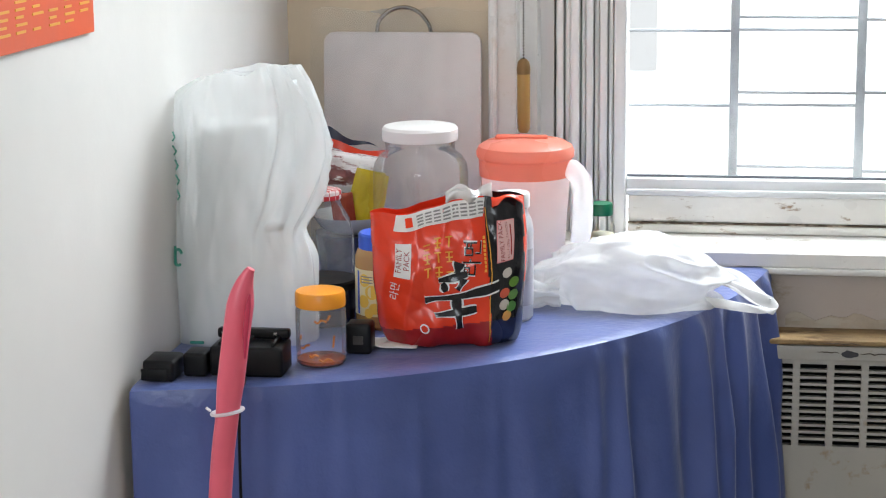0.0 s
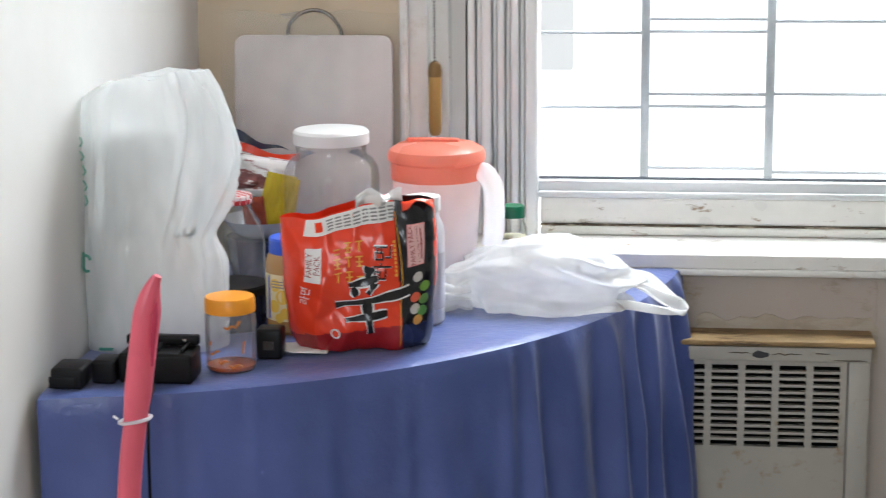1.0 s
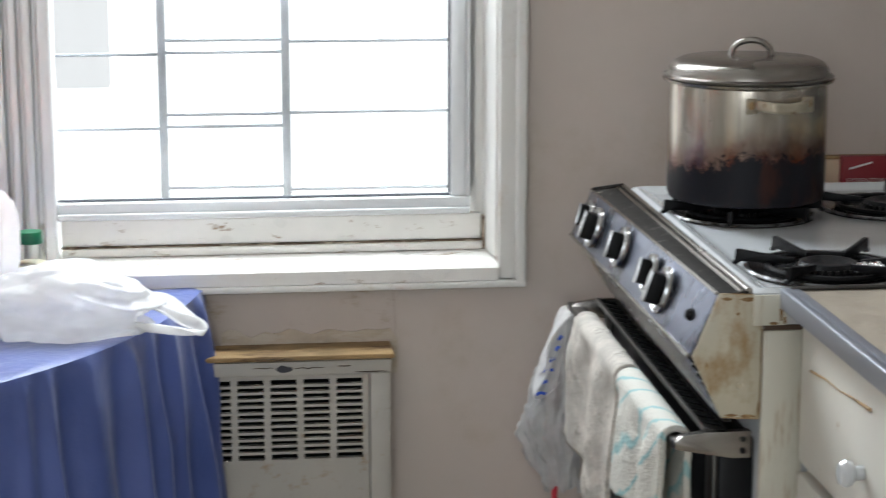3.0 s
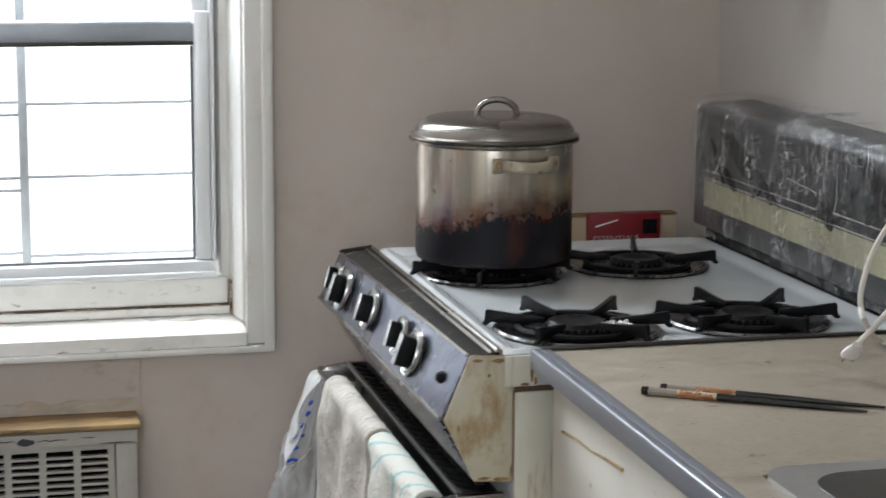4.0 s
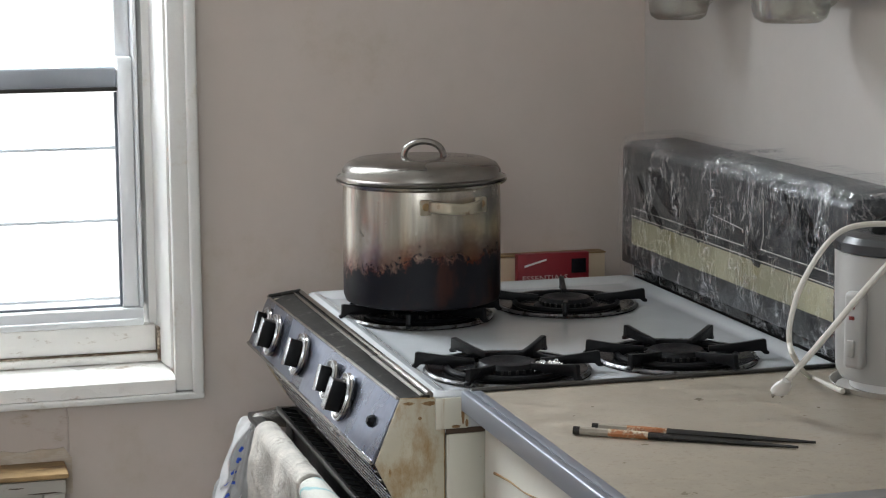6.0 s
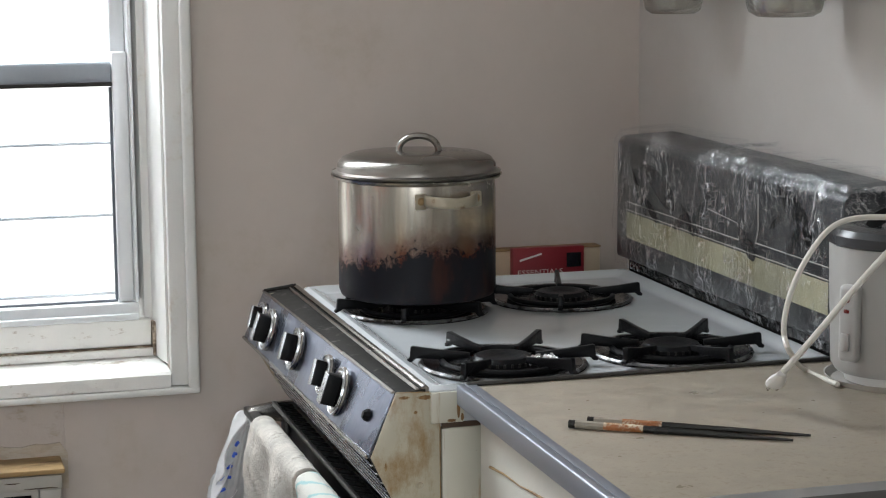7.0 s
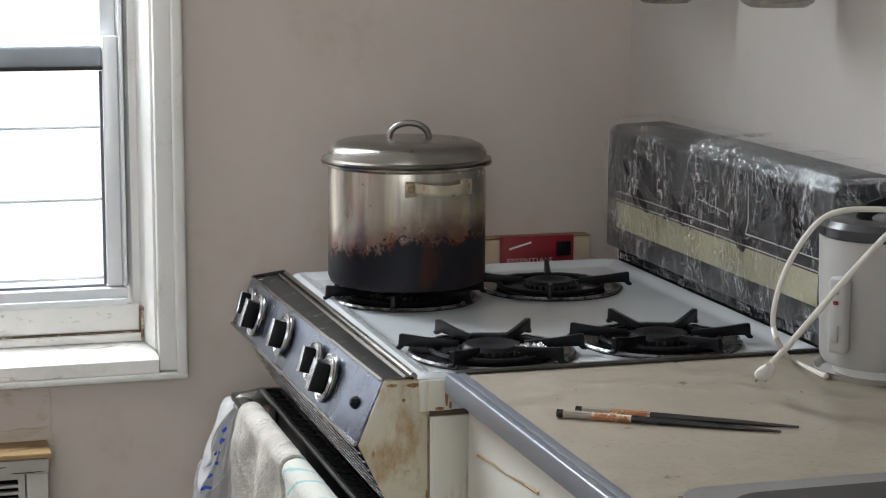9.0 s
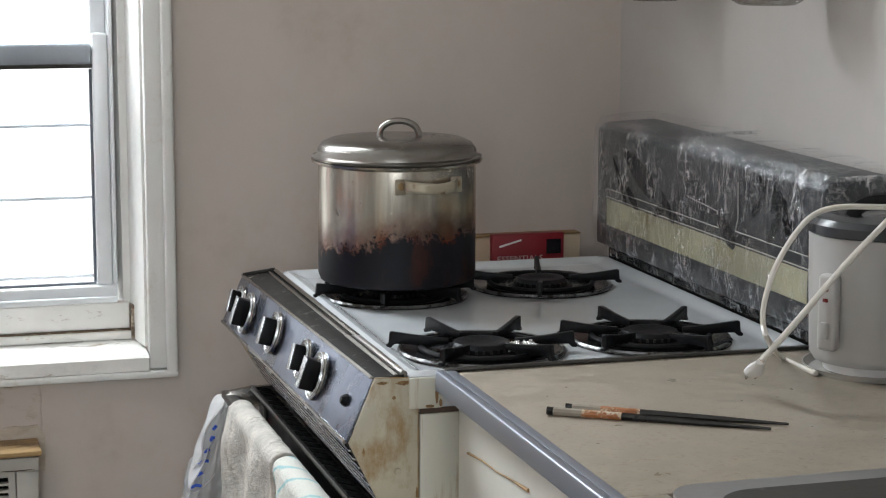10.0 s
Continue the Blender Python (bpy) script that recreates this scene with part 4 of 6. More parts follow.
part("body", box(1.312, 1.785, -2.24, SY0 - 0.008, 0.0, 0.887, 0.003), CABINET, cab)
y1 = SY0 - 0.02
for k in range(3):
    y0 = y1 - 0.42
    drawer = part("drawer", box(1.2975, 1.3115, y0 + 0.012, y1, 0.735, 0.882, 0.003), CABINET, cab, "chipped white drawer front")
    bm = lathe([(0.0, 0.024), (0.010, 0.023), (0.0135, 0.018), (0.012, 0.012), (0.007, 0.008), (0.007, 0.0)], 20)
    bm.transform(pose(1.297, (y0 + y1) / 2, 0.79, 0, -90, 0))
    part("drawer_knob", bm, ENAMEL, drawer)
    cdoor = part("cabinet_door", box(1.2975, 1.3115, y0 + 0.012, y1, 0.1, 0.723, 0.003), CABINET, cab)
    y1 = y0
part("scratch", tube([(1.2968, -0.8460, 0.8414), (1.2968, -0.8944, 0.8461), (1.2968, -0.9388, 0.8472), (1.2968, -0.9813, 0.8516), (1.2968, -1.0331, 0.8552)], [0.0016, 0.0009, 0.0007, 0.0012, 0.0020], 6), RUST, cab, "rusty scratch")

# ---- round table with cloth ----
TZ, TCX, TCY = 0.757, -0.02, -0.02


def rim(a):
    return 0.697 - 0.042 * abs(math.sin(2 * a)) ** 0.7


CLOTH, t, p = nodes("blue_vinyl_cloth")
fine = noise_tex(t, 90, 4)
base = mixed(t, ramp(t, noise_tex(t, 5, 3), 0.3, 0.7), (0.056, 0.086, 0.255), (0.078, 0.116, 0.33))
link(t, base, p.inputs["Base Color"])
p.inputs["Roughness"].default_value = 0.30
p.inputs["Sheen Weight"].default_value = 0.15
bumped(t, p, maths(t, 'ADD', fine, maths(t, 'MULTIPLY', noise_tex(t, 14, 5), 4.0)), 0.25, 0.003)
table = thing("round_table", (0, 0, 0), "round table pushed into the corner under a blue cloth", "table")
WOOD = surface("brown_wood", (0.25, 0.15, 0.08), 0.45, grain=60, stretch=(1, 6, 6))
ring = [(TCX + (rim(a) - 0.006) * math.cos(a), TCY - (rim(a) - 0.006) * math.sin(a)) for a in (math.pi / 2 * k / 40 for k in range(41))]
part("tabletop", prism([(TCX + 0.001, TCY)] + ring, TZ - 0.03, TZ - 0.0035, axis='z'), WOOD, table)
for x, y in ((0.05, -0.08), (0.5, -0.1), (0.06, -0.52)):
    part("leg", box(x - 0.02, x + 0.02, y - 0.02, y + 0.02, 0.0, TZ - 0.0305, 0.003), WOOD, table)
cloth = thing("tablecloth", (0, 0, 0), "blue vinyl tablecloth falling in pleats from a round table", "tablecloth")


def cloth_top(u, v):
    a = math.pi / 2 * u
    r = rim(a) * v
    x, y = TCX + r * math.cos(a), TCY - r * math.sin(a)
    w = 0.0016 * max(0, ridged((x, y, 0), 9, 2) - 0.75) * 4 * min(1, (1 - v) * 12) + 0.0008 * wobble((x, y, 0), 18)
    return Vector((x, y, TZ - 0.0008 + w - 0.003 * max(0, (v - 0.985) / 0.015) ** 2))


# place along the rim, height and width of each pleat
FOLDS = [(0.03, 1.2, 0.016), (0.10, 0.9, 0.014), (0.160, 1.3, 0.015), (0.215, 0.9, 0.013), (0.275, 1.7, 0.018), (0.345, 0.45, 0.03), (0.425, 1.0, 0.013), (0.50, 0.5, 0.035), (0.57, 0.4, 0.03), (0.65, 0.45, 0.032),
         (0.74, 0.35, 0.03), (0.83, 0.4, 0.022), (0.92, 0.45, 0.035), (0.605, 0.32, 0.011), (0.695, 0.3, 0.012), (0.78, 0.3, 0.010), (0.865, 0.35, 0.008), (0.465, 0.35, 0.010)]


def skirt(u, v):
    a = math.pi / 2 * u
    drop = v * 0.66
    w = 0.0
    for c, s, wide in FOLDS:
        width = wide + 0.02 * v
        d = (u - c - 0.012 * v * math.sin(c * 40)) / width
        w += s * math.exp(-abs(d) ** 2.0) * (0.7 + 0.3 * math.tanh(1.5 * d))
    w += 0.55 * wobble((u * 9 + 0.3 * math.sin(v * 3), v * 0.5, 3), 2.0) + 0.10 * max(0, 1 - v * 6) * ridged((u * 34, v * 3, 1), 2.0, 8) * max(0, 1 - u * 1.6)
    amp = 0.026 * min(1, drop / 0.16) ** 0.7 + 0.004 * min(1, drop / 0.02)
    r = rim(a) + 0.003 * min(1, drop / 0.006)  + amp * (1 - 0.25 * min(1, max(0, (u - 0.4) / 0.3))) * (w - 0.35) + 0.045 * drop + 0.05 * drop * math.exp(-(u / 0.12) ** 2)
    r += 0.004 * wobble((u * 9, v * 3, 0), 2.0) * min(1, drop / 0.1)
    x = TCX + r * math.cos(a)
    return Vector((max(x, 0.047 * (TCY - r * math.sin(a)) + 0.003), min(TCY - r * math.sin(a), -0.004), TZ - 0.0035 - drop))


top = part("cloth_top", sheet(cloth_top, 120, 60), CLOTH, cloth)
part("skirt", sheet(skirt, 560, 50), CLOTH, cloth, "pleated hanging skirt")

# ---- things on the table ----
T = TZ


def wall_x(y):
    return 0.047 * y


def plain(name, color, rough=0.4, metal=0.0, vary=0.08, bump=0.05, grain=90.0, through_light=0.0):
    m = surface(name, color, rough, metal, grain=grain, vary=vary, bump=bump)
    if through_light:
        t = m.node_tree
        p = t.nodes["Principled BSDF"]
        tr, a = t.nodes.new("ShaderNodeBsdfTranslucent"), t.nodes.new("ShaderNodeMixShader")
        tr.inputs[0].default_value = (*color, 1)
        a.inputs[0].default_value = through_light
        link(t, p.outputs[0], a.inputs[1])
        link(t, tr.outputs[0], a.inputs[2])
        link(t, a.outputs[0], t.nodes["Material Output"].inputs[0])
    return m


GLASS = glassy("jar_glass", (0.99, 0.995, 0.99), 0.03, 0.90, 0.22)
WHITE_CAP = plain("white_cap_plastic", (0.78, 0.77, 0.76), 0.4)
MILKY = plain("milky_plastic", (0.92, 0.93, 0.96), 0.3, through_light=0.6)
CORAL = plain("coral_plastic", (0.97, 0.36, 0.26), 0.3, through_light=0.5)
PITCHER = clear_film("frosted_pitcher_plastic", clear=0.18, tint=(0.99, 0.99, 0.99), rough=0.25, through_light=0.75, bump=0.03, scale=10)
RED = plain("red_print_film", (0.84, 0.055, 0.018), 0.18, vary=0.25, bump=0.35, grain=40)
DEEP_RED = plain("deep_red_film", (0.33, 0.012, 0.014), 0.25, vary=0.15, bump=0.25, grain=30)
INK = plain("black_print_film", (0.010, 0.010, 0.013), 0.16, bump=0.35, grain=40)
NAVY = plain("navy_print_film", (0.012, 0.016, 0.045), 0.25, bump=0.2, grain=30)
PAPER = plain("white_print", (0.78, 0.77, 0.75), 0.4)
GOLD = plain("gold_print", (0.85, 0.40, 0.03), 0.35)
GREY_INK = plain("grey_print", (0.25, 0.24, 0.24), 0.5)
GREEN = plain("green_print", (0.05, 0.28, 0.2), 0.4)
YELLOW = plain("yellow_plastic", (0.80, 0.58, 0.05), 0.35)
ORANGE = plain("amber_lid_plastic", (0.88, 0.33, 0.02), 0.35)
BLUE = plain("blue_lid_plastic", (0.02, 0.09, 0.55), 0.35)


# cutting board leaning on the wall, in a clear sleeve
board = thing("cutting_board", (0.168, -0.058, T), "white plastic cutting board in a clear sleeve leaning on the wall", "cutting board")
board.matrix_world = pose(0.168, -0.060, T + 0.001, -5.0, 0, 0)
part("board", prism(rounded(-0.110, 0.110, 0.0, 0.322, 0.016), 0.0, 0.012, 0.0015), plain("scuffed_board", (0.62, 0.56, 0.545), 0.45, vary=0.1, grain=40), board)
sleeve = part("sleeve", sheet(lambda u, v: Vector((-0.128 + 0.256 * u, -0.003 - 0.003 * ridged((u * 2 + v, v * 2 - u, 0), 1.3) + 0.012 * max(0, v - 0.92) / 0.08, 0.002 + 0.352 * v + 0.006 * wobble((u * 5, 0, 0), 1.0) * v)), 40, 50),
              clear_film("sleeve_film", clear=0.86, rough=0.3, through_light=0.5, bump=0.25, scale=16, stretch=(1, 1, 0.6)), board, "thin clear plastic sleeve")
loop = smooth_path([(-0.036, 0.006, 0.320), (-0.032, 0.004, 0.338), (-0.016, 0.003, 0.352), (0.004, 0.003, 0.356), (0.022, 0.003, 0.35), (0.036, 0.004, 0.334), (0.04, 0.006, 0.320)], 6)
part("wire_handle", tube(loop, 0.0028, 8), STEEL, board)

# bead chain with a wooden pull
pull = thing("blind_pull", (0.3365, -0.030, 0), "amber wooden pull on a beaded chain beside the window", "blind pull")
bm = lathe([(0.0, 0.940), (0.006, 0.941), (0.0085, 0.946), (0.009, 0.955), (0.009, 1.03), (0.0075, 1.038), (0.004, 1.042), (0.0, 1.042)], 16)
part("grip", bm, plain("amber_wood", (0.38, 0.22, 0.06), 0.35, vary=0.25, grain=40), pull)
part("clasp", lathe([(0.0095, 1.022), (0.0097, 1.03), (0.008, 1.039), (0.004, 1.043)], 12), plain("bronze", (0.22, 0.13, 0.05), 0.4, 0.5), pull)
bm = bmesh.new()
for k in range(90):
    bmesh.ops.create_icosphere(bm, subdivisions=1, radius=0.0017, matrix=Matrix.Translation((0, 0, 1.044 + 0.0042 * k)))
part("bead_chain", bm, STEEL, pull)

# pitcher
pit = thing("water_pitcher", (0.352, -0.150, T), "translucent plastic water pitcher with a coral lid", "pitcher")
part("body", lathe([(0.0, 0.0), (0.047, 0.0), (0.0495, 0.004), (0.0585, 0.145), (0.0605, 0.166)], 48), PITCHER, pit)
lid = part("lid", lathe([(0.0595, 0.146), (0.0608, 0.146), (0.0615, 0.168), (0.0645, 0.171), (0.0650, 0.178), (0.062, 0.185), (0.052, 0.191), (0.03, 0.1945), (0.0, 0.195)], 48), CORAL, pit, "coral plastic screw lid")
part("lid_ridge", box(-0.04, 0.03, -0.006, 0.006, 0.193, 0.199, 0.003, 3), CORAL, lid)
path = smooth_path([(0.056, -0.012, 0.156), (0.064, -0.017, 0.156), (0.074, -0.02, 0.144), (0.078, -0.021, 0.125), (0.078, -0.021, 0.085), (0.074, -0.02, 0.06)], 6)
part("handle", tube(path, 0.0142, 14, flat=0.6), PITCHER, pit, "white plastic handle")

# large glass jar
big = thing("large_glass_jar", (0.2195, -0.2, T), "large empty clear glass jar with a white screw lid", "jar")
gl = part("glass", lathe([(0.0, 0.0), (0.056, 0.0), (0.0615, 0.006), (0.0625, 0.05), (0.0625, 0.156), (0.0605, 0.168), (0.054, 0.178), (0.047, 0.183), (0.0455, 0.187), (0.0455, 0.2)], 48), GLASS, big)
gl.visible_shadow = False
part("lid", lathe([(0.046, 0.1985), (0.0492, 0.199), (0.0498, 0.203), (0.0496, 0.2135), (0.047, 0.217), (0.043, 0.2178), (0.0, 0.217)], 48), WHITE_CAP, big, "white plastic lid")

# white bottle
bot = thing("supplement_bottle", (0.358, -0.352, T), "white plastic bottle with a ribbed white cap", "bottle")
part("body", lathe([(0.0, 0.0), (0.022, 0.0), (0.0255, 0.004), (0.0258, 0.112), (0.024, 0.124), (0.0195, 0.133), (0.019, 0.142)], 36), MILKY, bot)
part("cap", lathe([(0.0205, 0.14), (0.0215, 0.141), (0.0215, 0.156), (0.0205, 0.1585), (0.0, 0.159)], 40), WHITE_CAP, bot)
part("label", lathe([(0.0261, 0.02), (0.0261, 0.09)], 36), plain("pale_label", (0.66, 0.64, 0.66), 0.4, vary=0.15), bot)

# spice jar
spi = thing("spice_jar", (0.4455, -0.06, T), "small glass spice jar with a green lid and yellow label", "jar")
g2 = part("glass", lathe([(0.0, 0.0), (0.018, 0.0), (0.0197, 0.003), (0.0197, 0.06), (0.0165, 0.07), (0.0155, 0.078)], 28), GLASS, spi)
g2.visible_shadow = False
part("contents", lathe([(0.0, 0.002), (0.0185, 0.003), (0.0185, 0.05), (0.0, 0.05)], 24), plain("pale_spice", (0.62, 0.58, 0.42), 0.8, vary=0.3), spi)
part("label", lathe([(0.02, 0.014), (0.02, 0.047)], 28), plain("yellow_label", (0.72, 0.66, 0.10), 0.4), spi)
part("lid", lathe([(0.0165, 0.0765), (0.0168, 0.078), (0.0168, 0.090), (0.0155, 0.0925), (0.0, 0.0925)], 28), plain("green_lid", (0.0, 0.14, 0.06), 0.35), spi)

# bowl of packets on a dark pot
tub = thing("dark_tub", (0.118, -0.165, T), "dark navy plastic tub under a bowl", "tub")
part("body", lathe([(0.0, 0.0), (0.04, 0.0), (0.046, 0.05), (0.048, 0.068), (0.045, 0.068), (0.0, 0.066)], 32), NAVY, tub)
bowl = thing("bowl", (0.118, -0.165, T + 0.0685), "pale enamel bowl holding snack packets", "bowl")
part("body", lathe([(0.0, 0.0), (0.03, 0.0), (0.042, 0.008), (0.052, 0.022), (0.054, 0.024), (0.05, 0.022), (0.04, 0.009), (0.0, 0.004)], 36), ENAMEL, bowl)


def pillow(w, h, d, seed, nu=24, nv=24):
    """A crinkled sealed packet standing upright."""
    def side(sgn):
        def fn(u, v):
            a, b = 2 * u - 1, 2 * v - 1
            bulge = max(0, 1 - abs(a) ** 3) ** 0.7 * max(0, 1 - abs(b) ** 4) ** 0.7
            crease = 0.12 * d * ridged((a, b, seed), 2.2) * bulge
            return Vector((w / 2 * a, sgn * (d / 2 * bulge - crease), h * v))
        return fn
    bm = sheet(side(-1), nu, nv)
    sheet(side(1), nu, nv, bm)
    bmesh.ops.remove_doubles(bm, verts=bm.verts, dist=1e-5)
    bmesh.ops.recalc_face_normals(bm, faces=bm.faces)
    return bm


for x, y, w, hh, rz, tilt, col, name, lab in ((0.131, -0.185, 0.040, 0.078, 20, 14, (0.68, 0.52, 0.03), "seasoning_packet", "glossy yellow seasoning packet in a bowl"),
                                              (0.148, -0.180, 0.030, 0.074, -10, 12, (0.62, 0.44, 0.02), "seasoning_packet", "glossy yellow seasoning packet in a bowl"),
                                              (0.118, -0.2, 0.03, 0.048, 10, -6, (0.35, 0.05, 0.02), "spice_packet", "dark red and brown spice packet in a bowl")):
    pk = thing(name, (x, y, T + 0.079), lab, "packet")
    pk.matrix_world = pose(x, y, T + 0.079, 6, tilt, rz)
    part("pouch", pillow(w, hh, 0.014, x * 90), surface("packet_film", col, 0.25, grain=40, vary=0.35, bump=0.3, dirt=(0.12, 0.03, 0.01), dirt_at=(0.6, 0.7), dirt_scale=30), pk)
chip = thing("snack_bag", (0.106, -0.150, T + 0.105), "crumpled snack bag with a red seal and striped print", "snack bag")
chip.matrix_world = pose(0.106, -0.150, T + 0.118, -8, 10, 4)
part("pouch", pillow(0.095, 0.055, 0.045, 5.0), surface("striped_film", (0.30, 0.10, 0.10), 0.3, grain=60, vary=0.4, stretch=(0.3, 1, 5), bump=0.3, dirt=(0.75, 0.72, 0.72), dirt_at=(0.45, 0.5), dirt_scale=26, dirt_stretch=(0.3, 1, 2)), chip)
part("seal", sheet(lambda u, v: Vector((-0.05 + 0.1 * u, -0.006 * math.sin(u * 5), 0.053 + 0.011 * v + 0.004 * math.sin(u * 7))), 24, 3), RED, chip, "red seal strip")
part("top_fold", sheet(lambda u, v: Vector((-0.05 + 0.085 * u, 0.008 - 0.004 * math.sin(u * 6), 0.066 + 0.018 * v * (1 - u) + 0.003 * math.sin(u * 9))), 24, 4), NAVY, chip, "navy striped fold")

# gingham-lid jar and the dark tin before it
ging = thing("preserve_jar", (0.106, -0.285, T), "empty glass preserve jar with a red gingham lid", "jar")
g3 = part("glass", lathe([(0.0, 0.0), (0.036, 0.0), (0.040, 0.004), (0.040, 0.085), (0.035, 0.11), (0.0245, 0.127), (0.0225, 0.136)], 10), GLASS, ging)
g3.visible_shadow = False
CHECK, t, p = nodes("red_gingham")
ck = t.nodes.new("ShaderNodeTexChecker")
ck.inputs["Scale"].default_value = 150
ck.inputs[1].default_value, ck.inputs[2].default_value = (0.6, 0.03, 0.04, 1), (0.8, 0.7, 0.68, 1)
cco = t.nodes.new("ShaderNodeTexCoord")
link(t, cco.outputs["Object"], ck.inputs[0])
link(t, ck.outputs[0], p.inputs["Base Color"])
part("lid", lathe([(0.0235, 0.134), (0.0245, 0.135), (0.0245, 0.144), (0.023, 0.146), (0.0, 0.146)], 32), CHECK, ging)
tin = thing("dark_tin", (0.128, -0.392, T), "low dark navy tin with a black rim", "tin")
part("body", lathe([(0.0, 0.0), (0.038, 0.0), (0.041, 0.004), (0.041, 0.044), (0.0, 0.044)], 32), NAVY, tin)
part("lid", lathe([(0.0425, 0.0443), (0.043, 0.046), (0.043, 0.053), (0.041, 0.055), (0.0, 0.055)], 32), BLACK, tin)

# peanut butter jar
pb = thing("peanut_butter_jar", (0.2055, -0.405, T), "peanut butter jar with a blue lid and cream label", "jar")
part("body", lathe([(0.0, 0.0), (0.03, 0.0), (0.034, 0.005), (0.034, 0.088), (0.031, 0.096), (0.0275, 0.099)], 36), plain("peanut_butter", (0.42, 0.23, 0.08), 0.2, vary=0.15), pb)
part("lid", lathe([(0.0275, 0.0975), (0.0292, 0.098), (0.0295, 0.1), (0.0293, 0.1145), (0.0275, 0.117), (0.0, 0.117)], 36), BLUE, pb)
lab = part("label", lathe([(0.0343, 0.018), (0.0343, 0.075)], 40), plain("cream_label", (0.78, 0.68, 0.40), 0.4), pb, "cream label with yellow rounds")


def on_can(r, a, z):
    return Vector((r * math.sin(a), -r * math.cos(a), z))


for a, z, rr in ((-0.55, 0.062, 0.008), (-0.25, 0.048, 0.009), (-0.6, 0.036, 0.008), (-0.15, 0.028, 0.007), (-0.38, 0.022, 0.006)):
    bm = bmesh.new()
    bm.faces.new([bm.verts.new(on_can(0.0346, a + rr / 0.034 * math.cos(k * 0.4488), z + rr * math.sin(k * 0.4488))) for k in range(14)])
    part("round_print", bm, plain("yellow_print", (0.80, 0.52, 0.07), 0.4), lab)
part("blue_edge", sheet(lambda u, v: on_can(0.03465, -0.92 + 0.12 * u, 0.02 + 0.053 * v), 3, 2), BLUE, lab)
for k in range(3):
    part("print_bar", sheet(lambda u, v: on_can(0.0347, -0.7 + 0.5 * u, 0.066 - 0.0035 * k + 0.0015 * v), 6, 1), GREY_INK, lab)
ant = smooth_path([on_can(0.035, -0.02, 0.054), on_can(0.035, 0.1, 0.049), on_can(0.035, 0.16, 0.04), on_can(0.035, 0.02, 0.036), on_can(0.035, 0.12, 0.03)], 5)
part("print_curl", tube(ant, 0.0012, 6), INK, lab)

# small jar with a yellow lid
yj = thing("chili_jar", (0.1655, -0.583, T), "small nearly empty jar with an orange-yellow lid and red sauce smears", "jar")
g4 = part("glass", lathe([(0.0, 0.0), (0.026, 0.0), (0.0285, 0.003), (0.0288, 0.05), (0.0285, 0.062), (0.0262, 0.067), (0.0255, 0.07)], 32), GLASS, yj)
g4.visible_shadow = False
part("lid", lathe([(0.0275, 0.0665), (0.0285, 0.067), (0.0288, 0.07), (0.0286, 0.081), (0.0272, 0.0842), (0.022, 0.085), (0.0, 0.0848)], 40), ORANGE, yj)
part("sauce", lathe([(0.0, 0.0015), (0.026, 0.002), (0.0275, 0.006), (0.024, 0.0065), (0.0, 0.005)], 28), plain("red_oil", (0.45, 0.08, 0.01), 0.15, vary=0.4), yj)
for a, z, ln, tw in ((-0.5, 0.024, 0.014, 0.5), (0.75, 0.03, 0.016, 1.4), (-0.1, 0.014, 0.012, 0.2), (0.4, 0.009, 0.016, 0.0), (-0.75, 0.034, 0.006, 1.2), (0.2, 0.054, 0.014, 0.1), (0.55, 0.058, 0.006, 0.8)):
    pts = [on_can(0.0277, a + ln * s / 0.028 * math.cos(tw), z + ln * s * math.sin(tw) + 0.0015 * math.sin(9 * s + a)) for s in (-0.5, -0.2, 0.1, 0.5)]
    part("sauce_shred", tube(smooth_path(pts, 4), 0.0013, 6), plain("orange_shred", (0.62, 0.18, 0.015), 0.3), yj)

# chargers
def charger(x0, x1, y, d, hh, name, label):
    ch = thing(name, ((x0 + x1) / 2, y, T), label, "charger")
    w = (x1 - x0) / 2
    part("case", box(-w, w, -d / 2, d / 2, 0.0, hh, 0.004, 3), BLACK, ch)
    return ch, w


a, w = charger(-0.014, 0.022, -0.665, 0.045, 0.024, "power_adapter", "black plastic power adapter on the tablecloth")
part("front_lip", box(-w - 0.001, w * 0.6, -0.0245, -0.0228, 0.002, 0.015, 0.0008), BLACK, a)
a, w = charger(0.025, 0.052, -0.645, 0.035, 0.027, "power_adapter", "black plastic power adapter on the tablecloth")
a, w = charger(0.054, 0.137, -0.632, 0.05, 0.034, "battery_charger", "black twin battery charger with raised cradle")
part("cradle_back", box(-w, w, 0.012, 0.0245, 0.0345, 0.046, 0.003, 3), BLACK, a)
for x in (-0.03, 0.0, 0.03):
    part("rib", box(x - 0.002, x + 0.002, -0.02, 0.0115, 0.0343, 0.039, 0.001), BLACK, a)
for x in (-0.036, 0.024):
    part("contact", box(x, x + 0.004, 0.0095, 0.0118, 0.039, 0.043, 0.0005), STEEL, a)
a, w = charger(0.186, 0.216, -0.532, 0.03, 0.036, "power_adapter", "small black adapter beside the sauce jar")
part("socket", box(-0.006, 0.006, -0.0158, -0.0151, 0.012, 0.022), DARK_STEEL, a)
nap = thing("paper_napkin", (0.235, -0.505, T + 0.001), "crumpled white paper napkin under the noodle bag", "napkin")
solid(part("sheet", sheet(lambda u, v: Vector((-0.03 + 0.06 * u, -0.02 + 0.045 * v, 0.0025 + 0.006 * max(0, wobble((u, v, 1), 3)))), 16, 12), PAPER, nap), 0.0008)
